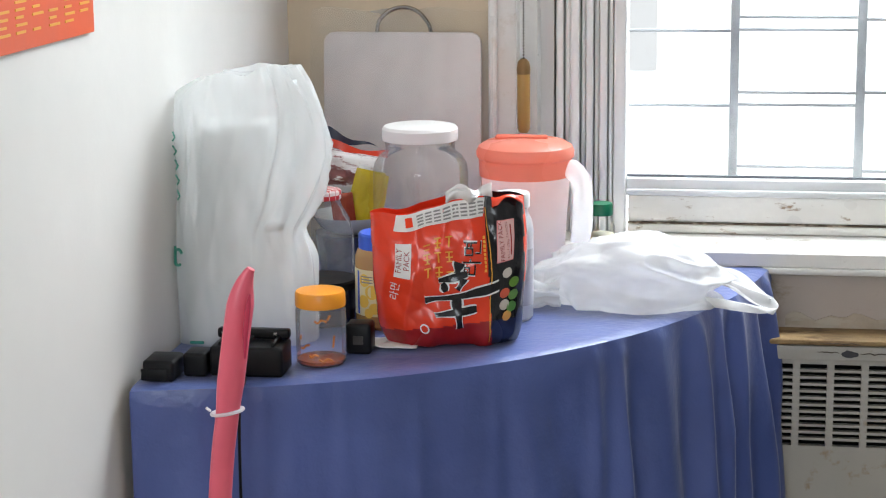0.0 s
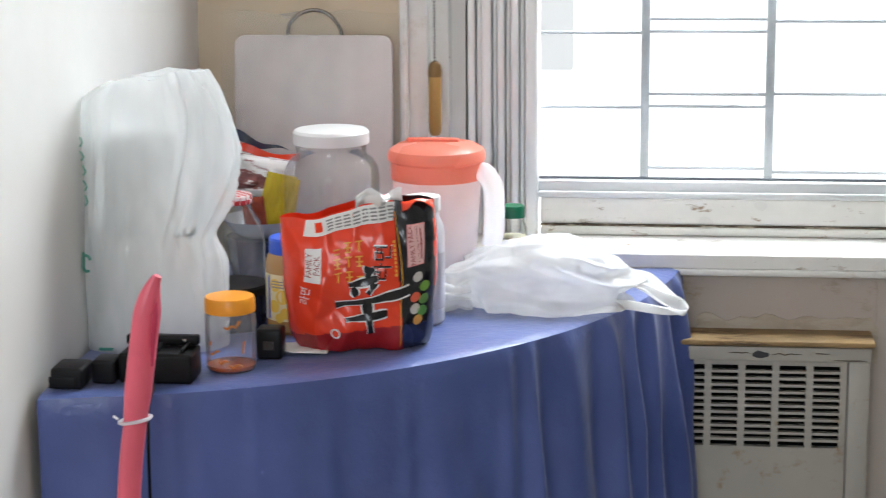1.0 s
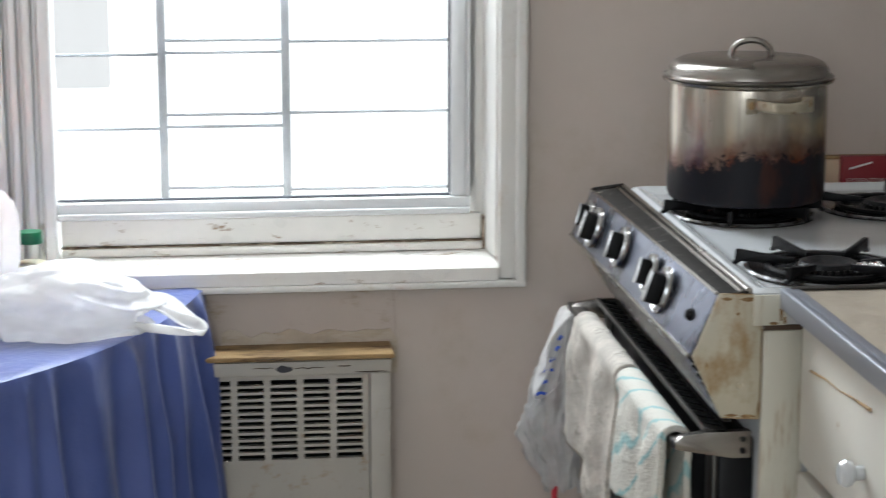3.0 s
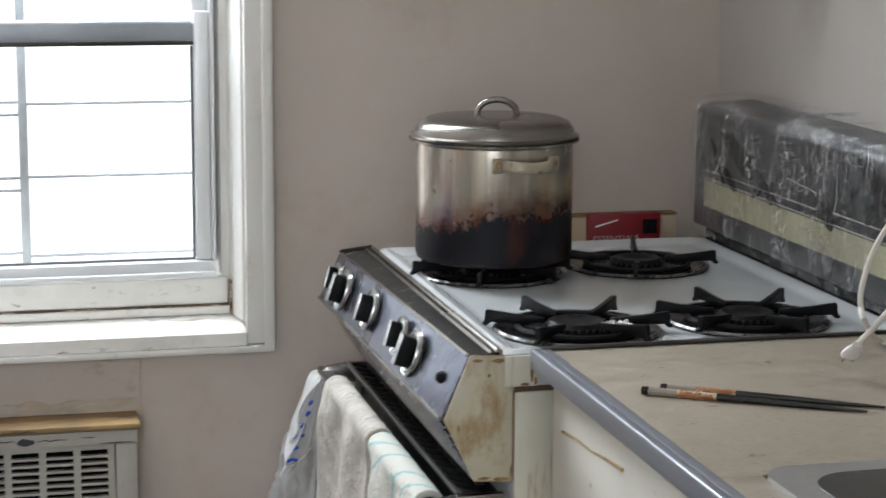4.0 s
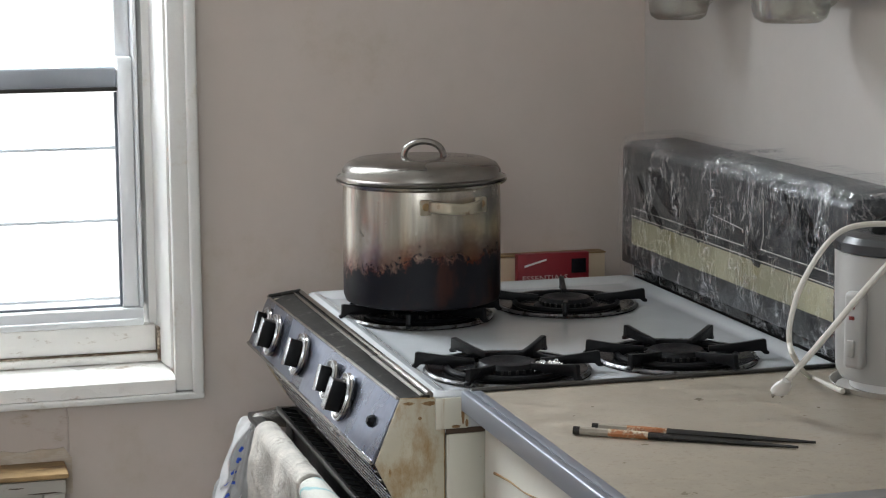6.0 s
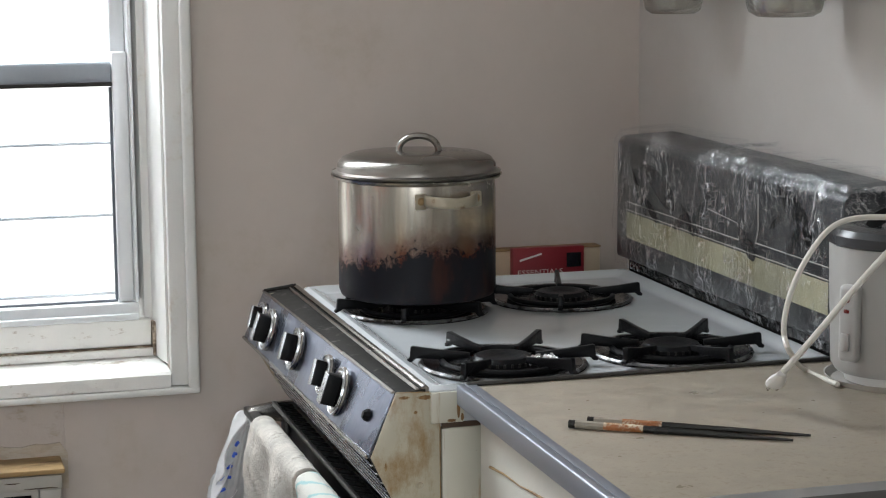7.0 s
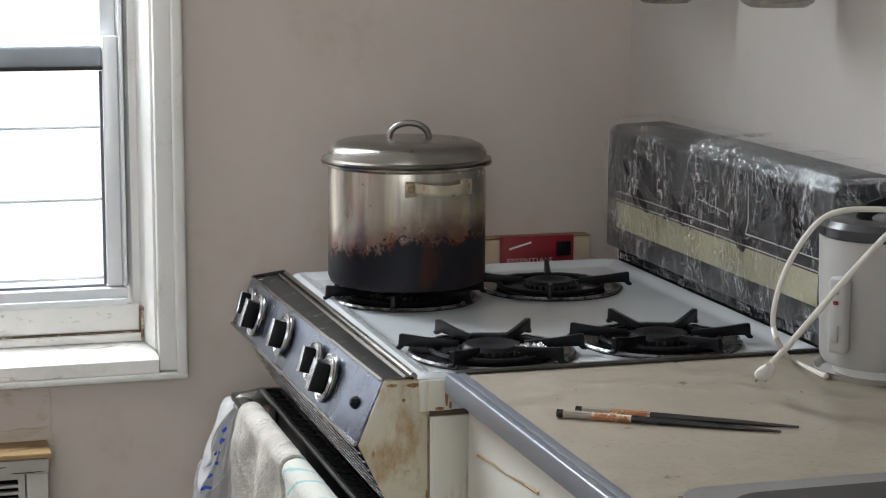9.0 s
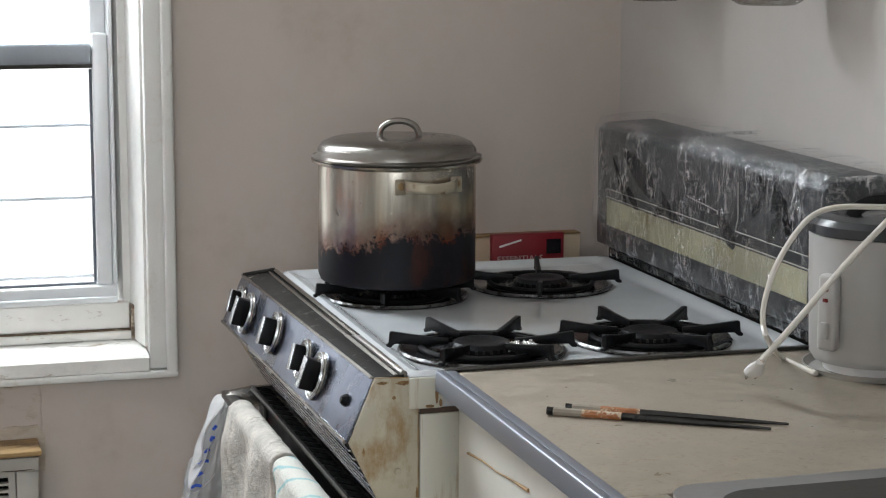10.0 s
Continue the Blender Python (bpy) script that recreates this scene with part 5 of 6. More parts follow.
cord = thing("charger_cord", (0, 0, 0), "thin black cord hanging over the tablecloth edge", "cord")
part("cable", tube(smooth_path([(0.09, -0.655, T + 0.004), (0.1, -0.68, T + 0.004), (0.104, -0.722, T - 0.02), (0.106, -0.735, 0.6), (0.11, -0.75, 0.3), (0.12, -0.78, 0.006)], 8), 0.0018, 6), BLACK, cord)

# pink handle standing before the table
pink = thing("pink_dustpan_handle", (0, 0, 0), "pink plastic broom handle with a white tie band", "broom")
PINK = plain("pink_plastic", (0.80, 0.13, 0.19), 0.32, vary=0.1)
spine = smooth_path([(0.06, -0.80, 0.004), (0.09, -0.83, 0.4), (0.115, -0.85, 0.684), (0.126, -0.85, 0.776), (0.1325, -0.85, 0.822), (0.1385, -0.85, 0.862), (0.145, -0.85, 0.90), (0.151, -0.85, 0.918), (0.155, -0.85, 0.9245)], 8)
n = len(spine) - 1
rad_of = lambda z: 0.0128 + 0.0022 * max(0, min(1, (z - 0.775) / 0.03)) - (0.0105 * max(0, (z - 0.885) / 0.04) ** 1.5)
part("handle", tube(spine, [max(0.0035, rad_of(q.z)) for q in spine], 16, flat=0.7), PINK, pink)
part("groove", tube([(0.1485, -0.8612, 0.835), (0.1495, -0.8605, 0.86), (0.1525, -0.8585, 0.887), (0.1545, -0.857, 0.90)], [0.001, 0.003, 0.003, 0.001], 8), plain("deep_pink", (0.5, 0.03, 0.08), 0.35), pink, "darker pink groove")
bm = tube([(0.1258 + 0.0162 * math.cos(k * math.pi / 12), -0.85 + 0.0122 * math.sin(k * math.pi / 12), 0.776 + 0.003 * math.cos(k * math.pi / 12)) for k in range(24)], 0.0019, 8, closed=True)
part("tie_band", bm, MILKY, pink, "white plastic tie")
part("tie_tail", tube([(0.110, -0.857, 0.778), (0.1065, -0.86, 0.782)], 0.0014, 6), MILKY, pink)

# tall shopping bag over a white sack
BAG = clear_film("milky_bag_film", clear=0.46, tint=(0.88, 0.905, 0.905), rough=0.12, through_light=0.4, bump=0.22, scale=24, stretch=(1, 1, 0.35))
sack = thing("rice_sack", (0.048, -0.485, T), "full white sack standing inside a clear shopping bag", "sack")
part("sack", sheet(lambda u, v: Vector((0.066 * math.cos(2 * math.pi * u) * (1 - 0.1 * v), 0.045 * math.sin(2 * math.pi * u) * (1 - 0.1 * v), 0.001 + 0.135 * v)) * (1 + 0.03 * wobble((math.cos(6.283 * u), math.sin(6.283 * u), v * 2), 1.5)), 48, 20, wrap=True), plain("white_sack", (0.80, 0.80, 0.78), 0.6), sack)
jar2 = part("tub", lathe([(0.0, 0.136), (0.05, 0.136), (0.05, 0.14), (0.052, 0.141), (0.052, 0.146), (0.049, 0.147), (0.049, 0.255), (0.047, 0.262), (0.0, 0.264)], 36, 0.8), plain("dull_white_tub", (0.78, 0.80, 0.80), 0.5), sack)
sb = thing("shopping_bag", (0.037, -0.485, T), "milky plastic shopping bag with green print pulled over a sack", "plastic bag")


def bag(u, v):
    """Wide at the foot, drawn in above the sack, ballooning over the tub, gathered at the top."""
    a = 2 * math.pi * u
    z = 0.318 * v
    east = 0.098 - 0.013 * math.exp(-((z - 0.135) / 0.022) ** 2) + 0.012 * math.exp(-((z - 0.232) / 0.045) ** 2) - 0.022 * max(0, (z - 0.27) / 0.048) ** 1.6
    west = 0.072 - 0.004 * math.exp(-((z - 0.2) / 0.07) ** 2) - 0.03 * max(0, (z - 0.285) / 0.033) ** 2
    c, s_ = math.cos(a), math.sin(a)
    x = (east if c > 0 else west) * math.copysign(abs(c) ** 0.85, c)
    y = (0.052 - 0.016 * v ** 2) * math.copysign(abs(s_) ** 0.9, s_)
    # long folds sweep from the gathered top down across the front, fading out below
    sweep = u * 26 - 2.6 * v
    run = min(1, max(0, (v - 0.28) / 0.3))
    fold = 0.0085 * run * (max(0, ridged((sweep, 0.4 * v, 0.3), 0.55, 6) - 0.66) * 2.6) * (0.35 + 0.65 * max(0, c))
    fold += 0.0030 * run * max(0, ridged((sweep * 2.3 + 3, 0.7 * v, 1.3), 0.55, 2) - 0.6)
    fold += 0.0022 * (ridged((c * 2.2 + v * 1.4, s_ * 2.2, v * 0.7), 1.3, 2) - 0.5)
    fold += 0.0050 * (crumple((c * 1.4, s_ * 1.4, v * 2.6), 1.6, 7) - 0.35)
    fold += 0.0030 * max(0, (v - 0.8) / 0.2) * (crumple((c * 4, s_ * 4, v * 4), 1.6, 3) - 0.3)
    k = 1 + fold / 0.07
    z += (0.010 * c + 0.006 * wobble((c, s_, 7), 2.4) + 0.004 * crumple((c, s_, 1), 4)) * max(0, (v - 0.7) / 0.3)
    px, py = 0.004 + x * k, y * k
    return Vector((max(px, wall_x(-0.485 + py) + 0.004 - 0.037), py, max(0.001, z)))


sbag = part("film", sheet(bag, 240, 150, wrap=True), BAG, sb)
part("top_film", sheet(lambda u, v: bag(u, 1.0) * (1 - v) + Vector((0.03 + 0.02 * math.cos(6.283 * u), 0.012 * math.sin(6.283 * u), 0.308 + 0.008 * crumple((math.cos(6.283 * u), math.sin(6.283 * u), v), 5))) * v, 120, 14, wrap=True), BAG, sb)
part("corner_ear", sheet(lambda u, v: Vector((0.045 + 0.045 * u, -0.02 + 0.016 * v * (1 - 0.7 * u), 0.306 + 0.012 * u - 0.012 * v * u + 0.004 * math.sin(5 * u))), 10, 6), BAG, sb)


def on_bag(du, dv, off=0.0018):
    q = bag(du, dv)
    return q + Vector((q.x, q.y, 0)).normalized() * off


for k in range(5):
    u0, v0 = 0.585 + 0.006 * k, 0.80 - 0.055 * k
    part("print_stroke", tube([on_bag(u0, v0), on_bag(u0 + 0.02, v0 - 0.02), on_bag(u0 + 0.004, v0 - 0.035)], 0.0011, 6), GREEN, sb)
for u0, v0 in ((0.615, 0.33),):
    part("print_curl", tube([on_bag(u0 + 0.022 * math.cos(q), v0 + 0.03 * math.sin(q)) for q in (0.6 + 0.42 * k for k in range(12))], 0.0019, 6), GREEN, sb)
part("print_stroke", tube([on_bag(0.60, 0.37), on_bag(0.604, 0.31)], 0.0015, 6), GREEN, sb)
part("print_stroke", tube([on_bag(0.66, 0.015), on_bag(0.70, 0.02)], 0.002, 6), GREEN, sb)

# white carrier bag lying on the cloth
wb = thing("carrier_bag", (0.497, -0.245, T), "crumpled white carrier bag lying on the blue cloth", "plastic bag")
WHITE_FILM = clear_film("white_bag_film", clear=0.24, tint=(0.85, 0.845, 0.84), rough=0.25, through_light=0.48, bump=0.45, scale=34, stretch=(0.5, 1, 1.4))


def blob(u, v):
    a, b = 2 * math.pi * u, math.pi * (v - 0.5)
    d = Vector((math.cos(a) * math.cos(b), math.sin(a) * math.cos(b), math.sin(b)))
    pull = max(0, ridged((d.x * 0.9 - d.z * 0.6, d.y * 1.2, d.z * 1.3 + d.x * 0.5), 1.0, 4) - 0.55)
    k = 0.95 + 0.26 * pull - 0.24 * (crumple((d.x * 1.3, d.y, d.z * 1.2 + d.x * 0.4), 1.2, 2) - 0.35) - 0.08 * (crumple(d, 3.0, 5) - 0.3) + 0.06 * wobble(d, 1.5)
    x, y, z = 0.130 * d.x * k, 0.082 * d.y * k, 0.064 * math.copysign(abs(d.z) ** 0.8, d.z) * k
    z *= 1 - 0.42 * max(0, d.x) ** 2 - 0.30 * max(0, -d.x) ** 3
    z += 0.026
    return Vector((x, y, max(0.001 + 0.002 * (d.x * d.x), z)))


part("body", sheet(blob, 220, 110, wrap=True), WHITE_FILM, wb)


def strap(path, wide):
    ps = smooth_path(path, 10)
    m = len(ps) - 1
    return sheet(lambda u, v: ps[round(u * m)] + Vector((0.004 * math.sin(u * 9 + v * 4), wide * (v - 0.5) * (0.6 + 0.4 * math.sin(3.14 * u)), 0.012 * (v - 0.5) * math.sin(u * 5) + 0.003 * math.sin(v * 6.3 + u * 7))), m, 8)


solid(part("loop_handle", strap([(0.09, -0.02, 0.035), (0.125, -0.02, 0.028), (0.155, -0.035, 0.016), (0.176, -0.03, 0.008), (0.183, -0.04, 0.003), (0.172, -0.048, 0.003), (0.14, -0.042, 0.006), (0.09, -0.04, 0.012)], 0.018), WHITE_FILM, wb), 0.0008)
solid(part("loop_handle", strap([(0.08, 0.02, 0.03), (0.13, 0.01, 0.03), (0.165, -0.005, 0.014), (0.176, -0.02, 0.006)], 0.035), WHITE_FILM, wb), 0.0008)
def gather(u, v):
    """The tied mouth of the bag, pulled into pleats."""
    a = 2 * math.pi * u
    r = (0.012 + 0.030 * abs(v - 0.35) ** 1.2) * (1 + 0.28 * math.sin(a * 7 + 3 * v) + 0.15 * wobble((math.cos(a), math.sin(a), v * 3), 2.5))
    return Vector((-0.085 - 0.050 * v, -0.045 - 0.012 * v + r * math.cos(a), max(0.0015, 0.020 - 0.006 * v + 0.9 * r * math.sin(a))))


part("gathered_mouth", sheet(gather, 96, 20, wrap=True), WHITE_FILM, wb)

# noodle family bag
nb = thing("noodle_bag", (0.296, -0.473, T), "opened red and black noodle family pack with a torn white top", "food packet", rz=12)
HW, HH = 0.092, 0.168


def pouch(u, v, sgn=-1):
    """u from -1 to 1 across, v from 0 to 1 up; sgn -1 is the printed front."""
    bulge = (max(0, 1 - abs(u) ** 3.2)) ** 0.55 * (0.62 + 0.38 * (max(0.0, 1 - (1 - min(1, v / 0.2)) ** 2)) ** 0.5) * (1 - 0.45 * max(0, (v - 0.55) / 0.45) ** 1.5)
    crease = 0.006 * (ridged((u * 1.4, v * 1.4, sgn), 1.5, 6) - 0.62) - 0.007 * (crumple((u * 1.2, v * 1.6, sgn * 2), 1.9, 1) - 0.35) - 0.0035 * (crumple((u * 1.5 + v, v * 2.2, sgn), 3.6, 3) - 0.35)
    low = 1 - 0.12 * (1 - min(1, v / 0.25)) ** 2
    x = HW * u * low + 0.004 * wobble((v * 3, u, 2), 1.2) - 0.009 * (1 - v) * (1 if u < 0 else 0.2) * u
    z = HH * v * (1 + 0.045 * u + 0.03 * math.sin(u * 3.0 + 0.6) * v) + 0.004 * wobble((u * 2, v, 4), 1.5)
    y = sgn * 0.044 * bulge - crease * (1 if sgn < 0 else -1) * min(1, bulge * 2) + 0.012 * max(0, v - 0.8)
    return Vector((x, y, max(0.001, z)))


def on_pouch(u, v, off=0.0009):
    e = 0.01
    p0 = pouch(u, v)
    nrm = (pouch(u + e, v) - p0).cross(pouch(u, v + e) - p0).normalized()
    return p0 + nrm * off


bm = sheet(lambda u, v: pouch(2 * u - 1, v), 90, 80)
sheet(lambda u, v: pouch(2 * u - 1, v, 1), 90, 80, bm)
bmesh.ops.remove_doubles(bm, verts=bm.verts, dist=1e-5)
for f in bm.faces:
    c = f.calc_center_median()
    u, v = c.x / HW, c.z / HH
    split = 0.53 - 0.08 * v
    f.material_index = (2 if v < 0.2 else 1) if split < u < 0.96 else (3 if v < 0.17 + 0.05 * u else 0)
bmesh.ops.recalc_face_normals(bm, faces=bm.faces)
bot_edge = [e for e in bm.edges if len(e.link_faces) == 1 and e.calc_length() < 0.02 and max(v.co.z for v in e.verts) < 0.01]
bmesh.ops.triangle_fill(bm, edges=bot_edge, use_beauty=True)
body = part("film", bm, [RED, INK, NAVY, DEEP_RED], nb, "glossy printed film")


def print_patch(name, us, vs, material, parent, off=0.0012, tilt=0.0, n=8, label=""):
    def fn(a, b):
        u, v = us[0] + (us[1] - us[0]) * a, vs[0] + (vs[1] - vs[0]) * b
        return on_pouch(u + tilt * (b - 0.5), v, off)
    return part(name, sheet(fn, n, n), material, parent, label)


def print_text(text, size, u, v, material, parent, turn=90, off=0.0018):
    c, s = math.cos(radians(turn)), math.sin(radians(turn))
    return part("lettering", text_mesh(text, size, lambda x, y: on_pouch(u + (x * c - y * s) / HW, v + (x * s + y * c) / HH, off)), material, parent, flat=True)


lb = print_patch("front_label", (-0.72, -0.51), (0.53, 0.79), PAPER, body, tilt=0.03, label="white label")
print_text("FAMILY", 0.0098, -0.665, 0.66, DEEP_RED, lb, 87)
print_text("PACK", 0.0098, -0.565, 0.66, DEEP_RED, lb, 87)
PINK_INK = plain("rose_print", (0.80, 0.30, 0.30), 0.4)
lb2 = print_patch("side_label", (0.575, 0.80), (0.585, 0.855), PINK_INK, body, tilt=0.04, label="rose label")
print_patch("label_field", (0.585, 0.79), (0.592, 0.848), plain("pale_rose", (0.78, 0.50, 0.48), 0.4), lb2, off=0.0016, tilt=0.04)
print_text("FAMILY PACK", 0.0072, 0.635, 0.72, DEEP_RED, lb2, 92, 0.0022)
print_text("4.2 OZ (120g) X 4 PACKS", 0.0037, 0.71, 0.72, DEEP_RED, lb2, 92, 0.0022)
print_patch("print_bar", (0.745, 0.76), (0.62, 0.82), DEEP_RED, lb2, off=0.0022)
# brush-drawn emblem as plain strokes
for pts, wd in ((((0.10, 0.61), (0.075, 0.57), (0.06, 0.545)), 0.0040), (((-0.17, 0.50), (0.0, 0.515), (0.19, 0.535)), 0.0030), (((-0.12, 0.485), (-0.09, 0.455), (-0.07, 0.425)), 0.0030),
                (((0.14, 0.505), (0.12, 0.475), (0.08, 0.44)), 0.0030), (((-0.33, 0.365), (-0.05, 0.385), (0.30, 0.405), (0.60, 0.43)), 0.0036), (((0.07, 0.38), (0.09, 0.28), (0.11, 0.16)), 0.0040),
                (((-0.21, 0.255), (0.08, 0.28), (0.33, 0.29)), 0.0032)):
    line = smooth_path([(a, b, 0) for a, b in pts], 6)
    mm = len(line) - 1
    for w2, off, mat_ in ((wd + 0.0014, 0.0012, PAPER), (wd, 0.0017, INK)):
        def stroke(a, b):
            q = line[round(a * mm)]
            nx = line[min(mm, round(a * mm) + 1)] - line[max(0, round(a * mm) - 1)]
            d = Vector((nx.x * HW, nx.y * HH, 0)).normalized()
            ww = 1.3 * w2 * (0.85 + 0.3 * math.sin(a * 5 + pts[0][0] * 9))
            return on_pouch(q.x - d.y * ww * (2 * b - 1) / HW, q.y + d.x * ww * (2 * b - 1) / HH, off)
        part("emblem_stroke", sheet(stroke, mm, 3), mat_, body)
for k in range(9):
    cu_, cv = -0.30 + 0.14 * (k % 3), 0.555 + 0.095 * (k // 3)
    for du, dv, wu, wv_ in ((-0.045, 0.03, 0.09, 0.009), (-0.045, -0.004, 0.09, 0.009), (-0.035, -0.032, 0.07, 0.008), (-0.008, -0.03, 0.02, 0.068)):
        if (k + round(dv * 1000)) % 4:
            print_patch("gold_print", (cu_ + du, cu_ + du + wu), (cv + dv, cv + dv + wv_), GOLD, body, n=2)
print_text("\ub77c\uba74", 0.023, 0.265, 0.63, PAPER, body, 82, 0.0015)
print_text("\ub77c\uba74", 0.0215, 0.265, 0.63, INK, body, 82, 0.0021)
print_text("\ub77c\uba74", 0.013, -0.72, 0.42, PAPER, body, 80, 0.0018)
for q in range(9):
    print_patch("print_bar", (0.395, 0.425), (0.535 + 0.026 * q, 0.553 + 0.026 * q), GOLD, body, n=2, off=0.0014)
for uu, vv, rr, col in ((0.70, 0.505, 0.006, (0.55, 0.5, 0.45)), (0.80, 0.43, 0.0062, (0.16, 0.32, 0.05)), (0.69, 0.365, 0.006, (0.62, 0.10, 0.05)), (0.81, 0.34, 0.0062, (0.14, 0.30, 0.07)), (0.70, 0.285, 0.006, (0.55, 0.5, 0.42)), (0.80, 0.26, 0.0062, (0.10, 0.28, 0.06)), (0.74, 0.205, 0.0058, (0.7, 0.34, 0.08))):
    bm = bmesh.new()
    bm.faces.new([bm.verts.new(on_pouch(uu + rr / HW * math.cos(q * 0.5236), vv + rr / HH * math.sin(q * 0.5236), 0.0014)) for q in range(12)])
    part("vegetable_print", bm, plain("vegetable_ink", col, 0.35), body)
for q in range(2):
    bm = bmesh.new()
    rr = 0.0062 - 0.0018 * q
    bm.faces.new([bm.verts.new(on_pouch(-0.36 + rr / HW * math.cos(k * 0.5236), 0.155 + rr / HH * math.sin(k * 0.5236), 0.0013 + 0.0005 * q)) for k in range(12)])
    part("round_mark", bm, (PAPER, RED)[q], body)
part("gold_line", sheet(lambda a, b: on_pouch(0.525 - 0.08 * (0.05 + 0.88 * b) + 0.012 * a, 0.05 + 0.88 * b, 0.0012), 1, 24), GOLD, body)
st = print_patch("ingredient_strip", (-0.70, 0.44), (0.875, 0.99), PAPER, body, tilt=0.05, n=14, label="white ingredient panel with grey print")
for k in range(8):
    for q in range(4):
        print_patch("print_bar", (-0.42 + 0.11 * k, -0.335 + 0.11 * k), (0.892 + 0.022 * q, 0.903 + 0.022 * q), GREY_INK, st, n=2, off=0.0017)
print_patch("red_block", (-0.56, -0.47), (0.9, 0.965), RED, st, n=2, off=0.0017)
FOILY = plain("silvery_film", (0.72, 0.71, 0.70), 0.25, 0.3, vary=0.2, bump=0.4, grain=40)


def torn(u, v):
    a = -0.05 + 0.62 * u
    q = pouch(a, 0.97)
    return q + Vector((0.004 * v * math.sin(6 * u), 0.004 - 0.012 * v * (1 - v) + 0.004 * math.sin(9 * u), 0.017 * v * (0.75 + 0.35 * math.sin(7 * u)) + 0.006 * v * ridged((u, v, 0), 4)))


solid(part("torn_flap", sheet(torn, 30, 10), FOILY, nb, "torn silvery inside flap"), 0.0006)
solid(part("torn_corner", sheet(lambda u, v: pouch(0.55 + 0.42 * u, 0.98) + Vector((0.0, -0.012 * v, 0.012 * v * math.sin(3 * u) - 0.01 * v * v + 0.004 * ridged((u, v, 2), 3))), 16, 8), RED, nb, "curled red corner"), 0.0006)

# calendar sheet on the side wall
cal = thing("red_calendar", (wall_x(-1.0), -1.0, 1.149), "glossy orange-red paper calendar with gold print on the wall", "calendar")
cal.matrix_world = pose(wall_x(-1.0) + 0.0035, -1.0, 1.149, 0, 0, -2.7)
part("sheet", box(0.0, 0.0015, -0.3, 0.253, 0.0, 0.42), plain("orange_red_paper", (0.78, 0.10, 0.02), 0.4), cal)
for r in range(9):
    for c in range(7):
        if (r * 5 + c * 3) % 7:
            part("print_bar", box(0.0016, 0.0022, 0.215 - 0.04 * c, 0.215 - 0.04 * c + 0.018 + 0.004 * ((r + c) % 3), 0.016 + 0.0072 * r, 0.0186 + 0.0072 * r), GOLD, cal)

# ---- round the stove ----
# boxed-in pipe behind the stove with a red carton on it
led = new("trim_pipe_casing")
tagged(led, "cream boxed-in pipe casing with a greasy top edge", "trim", kind="structure")
part("upper_board", box(1.40, 1.722, -0.026, -0.001, 0.8005, 0.923, 0.003), BOUNCE_WALL, led)
part("lower_board", box(1.40, 1.722, -0.062, -0.001, 0.0, 0.8, 0.003), BOUNCE_WALL, led)
part("greasy_top", box(1.40, 1.722, -0.0275, -0.0005, 0.9233, 0.9253, 0.0006), RUST, led, "brown greasy edge")
red = thing("red_carton", (1.638, -0.0345, 0.8005), "red cardboard carton with white lettering behind the stove", "carton")
CARTON = plain("red_carton_print", (0.24, 0.014, 0.022), 0.45, vary=0.15)
part("carton", box(-0.055, 0.053, -0.007, 0.007, 0, 0.128, 0.001), CARTON, red)
part("lettering", text_mesh("ESSENTIALS", 0.0135, lambda x, y: Vector((x - 0.014, -0.0078, 0.0925 + y * 0.8))), plain("pale_print", (0.7, 0.55, 0.52), 0.5), red, flat=True)
part("print_bar", prism([(-0.045, 0.109), (-0.012, 0.118), (-0.012, 0.1205), (-0.045, 0.112)], -0.0078, -0.0072), PAPER, red)
part("badge", box(0.026, 0.048, -0.0079, -0.0072, 0.098, 0.119), INK, red)

# rice cooker
rc = thing("rice_cooker", (1.7155, -0.905, 0.915), "white rice cooker with a dark lid on a milky tray", "rice cooker")
rc.matrix_world = pose(1.7155, -0.905, 0.915) @ Matrix.Diagonal((0.86, 0.86, 1.0, 1.0))
tray = part("tray", lathe([(0.0, 0.001), (0.076, 0.001), (0.083, 0.007), (0.085, 0.007), (0.078, 0.0), (0.0, 0.0)], 40), plain("milky_tray_plastic", (0.45, 0.43, 0.40), 0.2), rc)
tray.visible_shadow = False
part("foot", lathe([(0.0, 0.002), (0.060, 0.002), (0.062, 0.012), (0.0, 0.012)], 32), WHITE_CAP, rc)
WHITE_COOKER = plain("white_cooker_plastic", (0.40, 0.39, 0.375), 0.35)
part("body", lathe([(0.0, 0.0125), (0.072, 0.0125), (0.077, 0.02), (0.0800, 0.09), (0.0815, 0.143), (0.0, 0.143)], 48), WHITE_COOKER, rc)
lid = part("lid", lathe([(0.0815, 0.1435), (0.0838, 0.145), (0.0838, 0.154), (0.078, 0.160), (0.06, 0.1635), (0.055, 0.161), (0.03, 0.164), (0.0, 0.165)], 48), plain("dark_grey_plastic", (0.035, 0.036, 0.04), 0.25), rc)
part("lid_grip", tube(smooth_path([(-0.045, -0.01, 0.160), (-0.03, -0.01, 0.172), (0.0, -0.01, 0.176), (0.03, -0.01, 0.172), (0.045, -0.01, 0.160)], 5), 0.008, 10, flat=0.5), BLACK, lid)
bm = box(-0.018, 0.006, -0.012, 0.004, 0.03, 0.108, 0.005, 3)
bm.transform(pose(-0.0735, -0.038, 0, 0, 0, -58))
sw = part("switch_panel", bm, plain("switch_plastic", (0.44, 0.43, 0.42), 0.4), rc, "white switch panel with two red lamps")
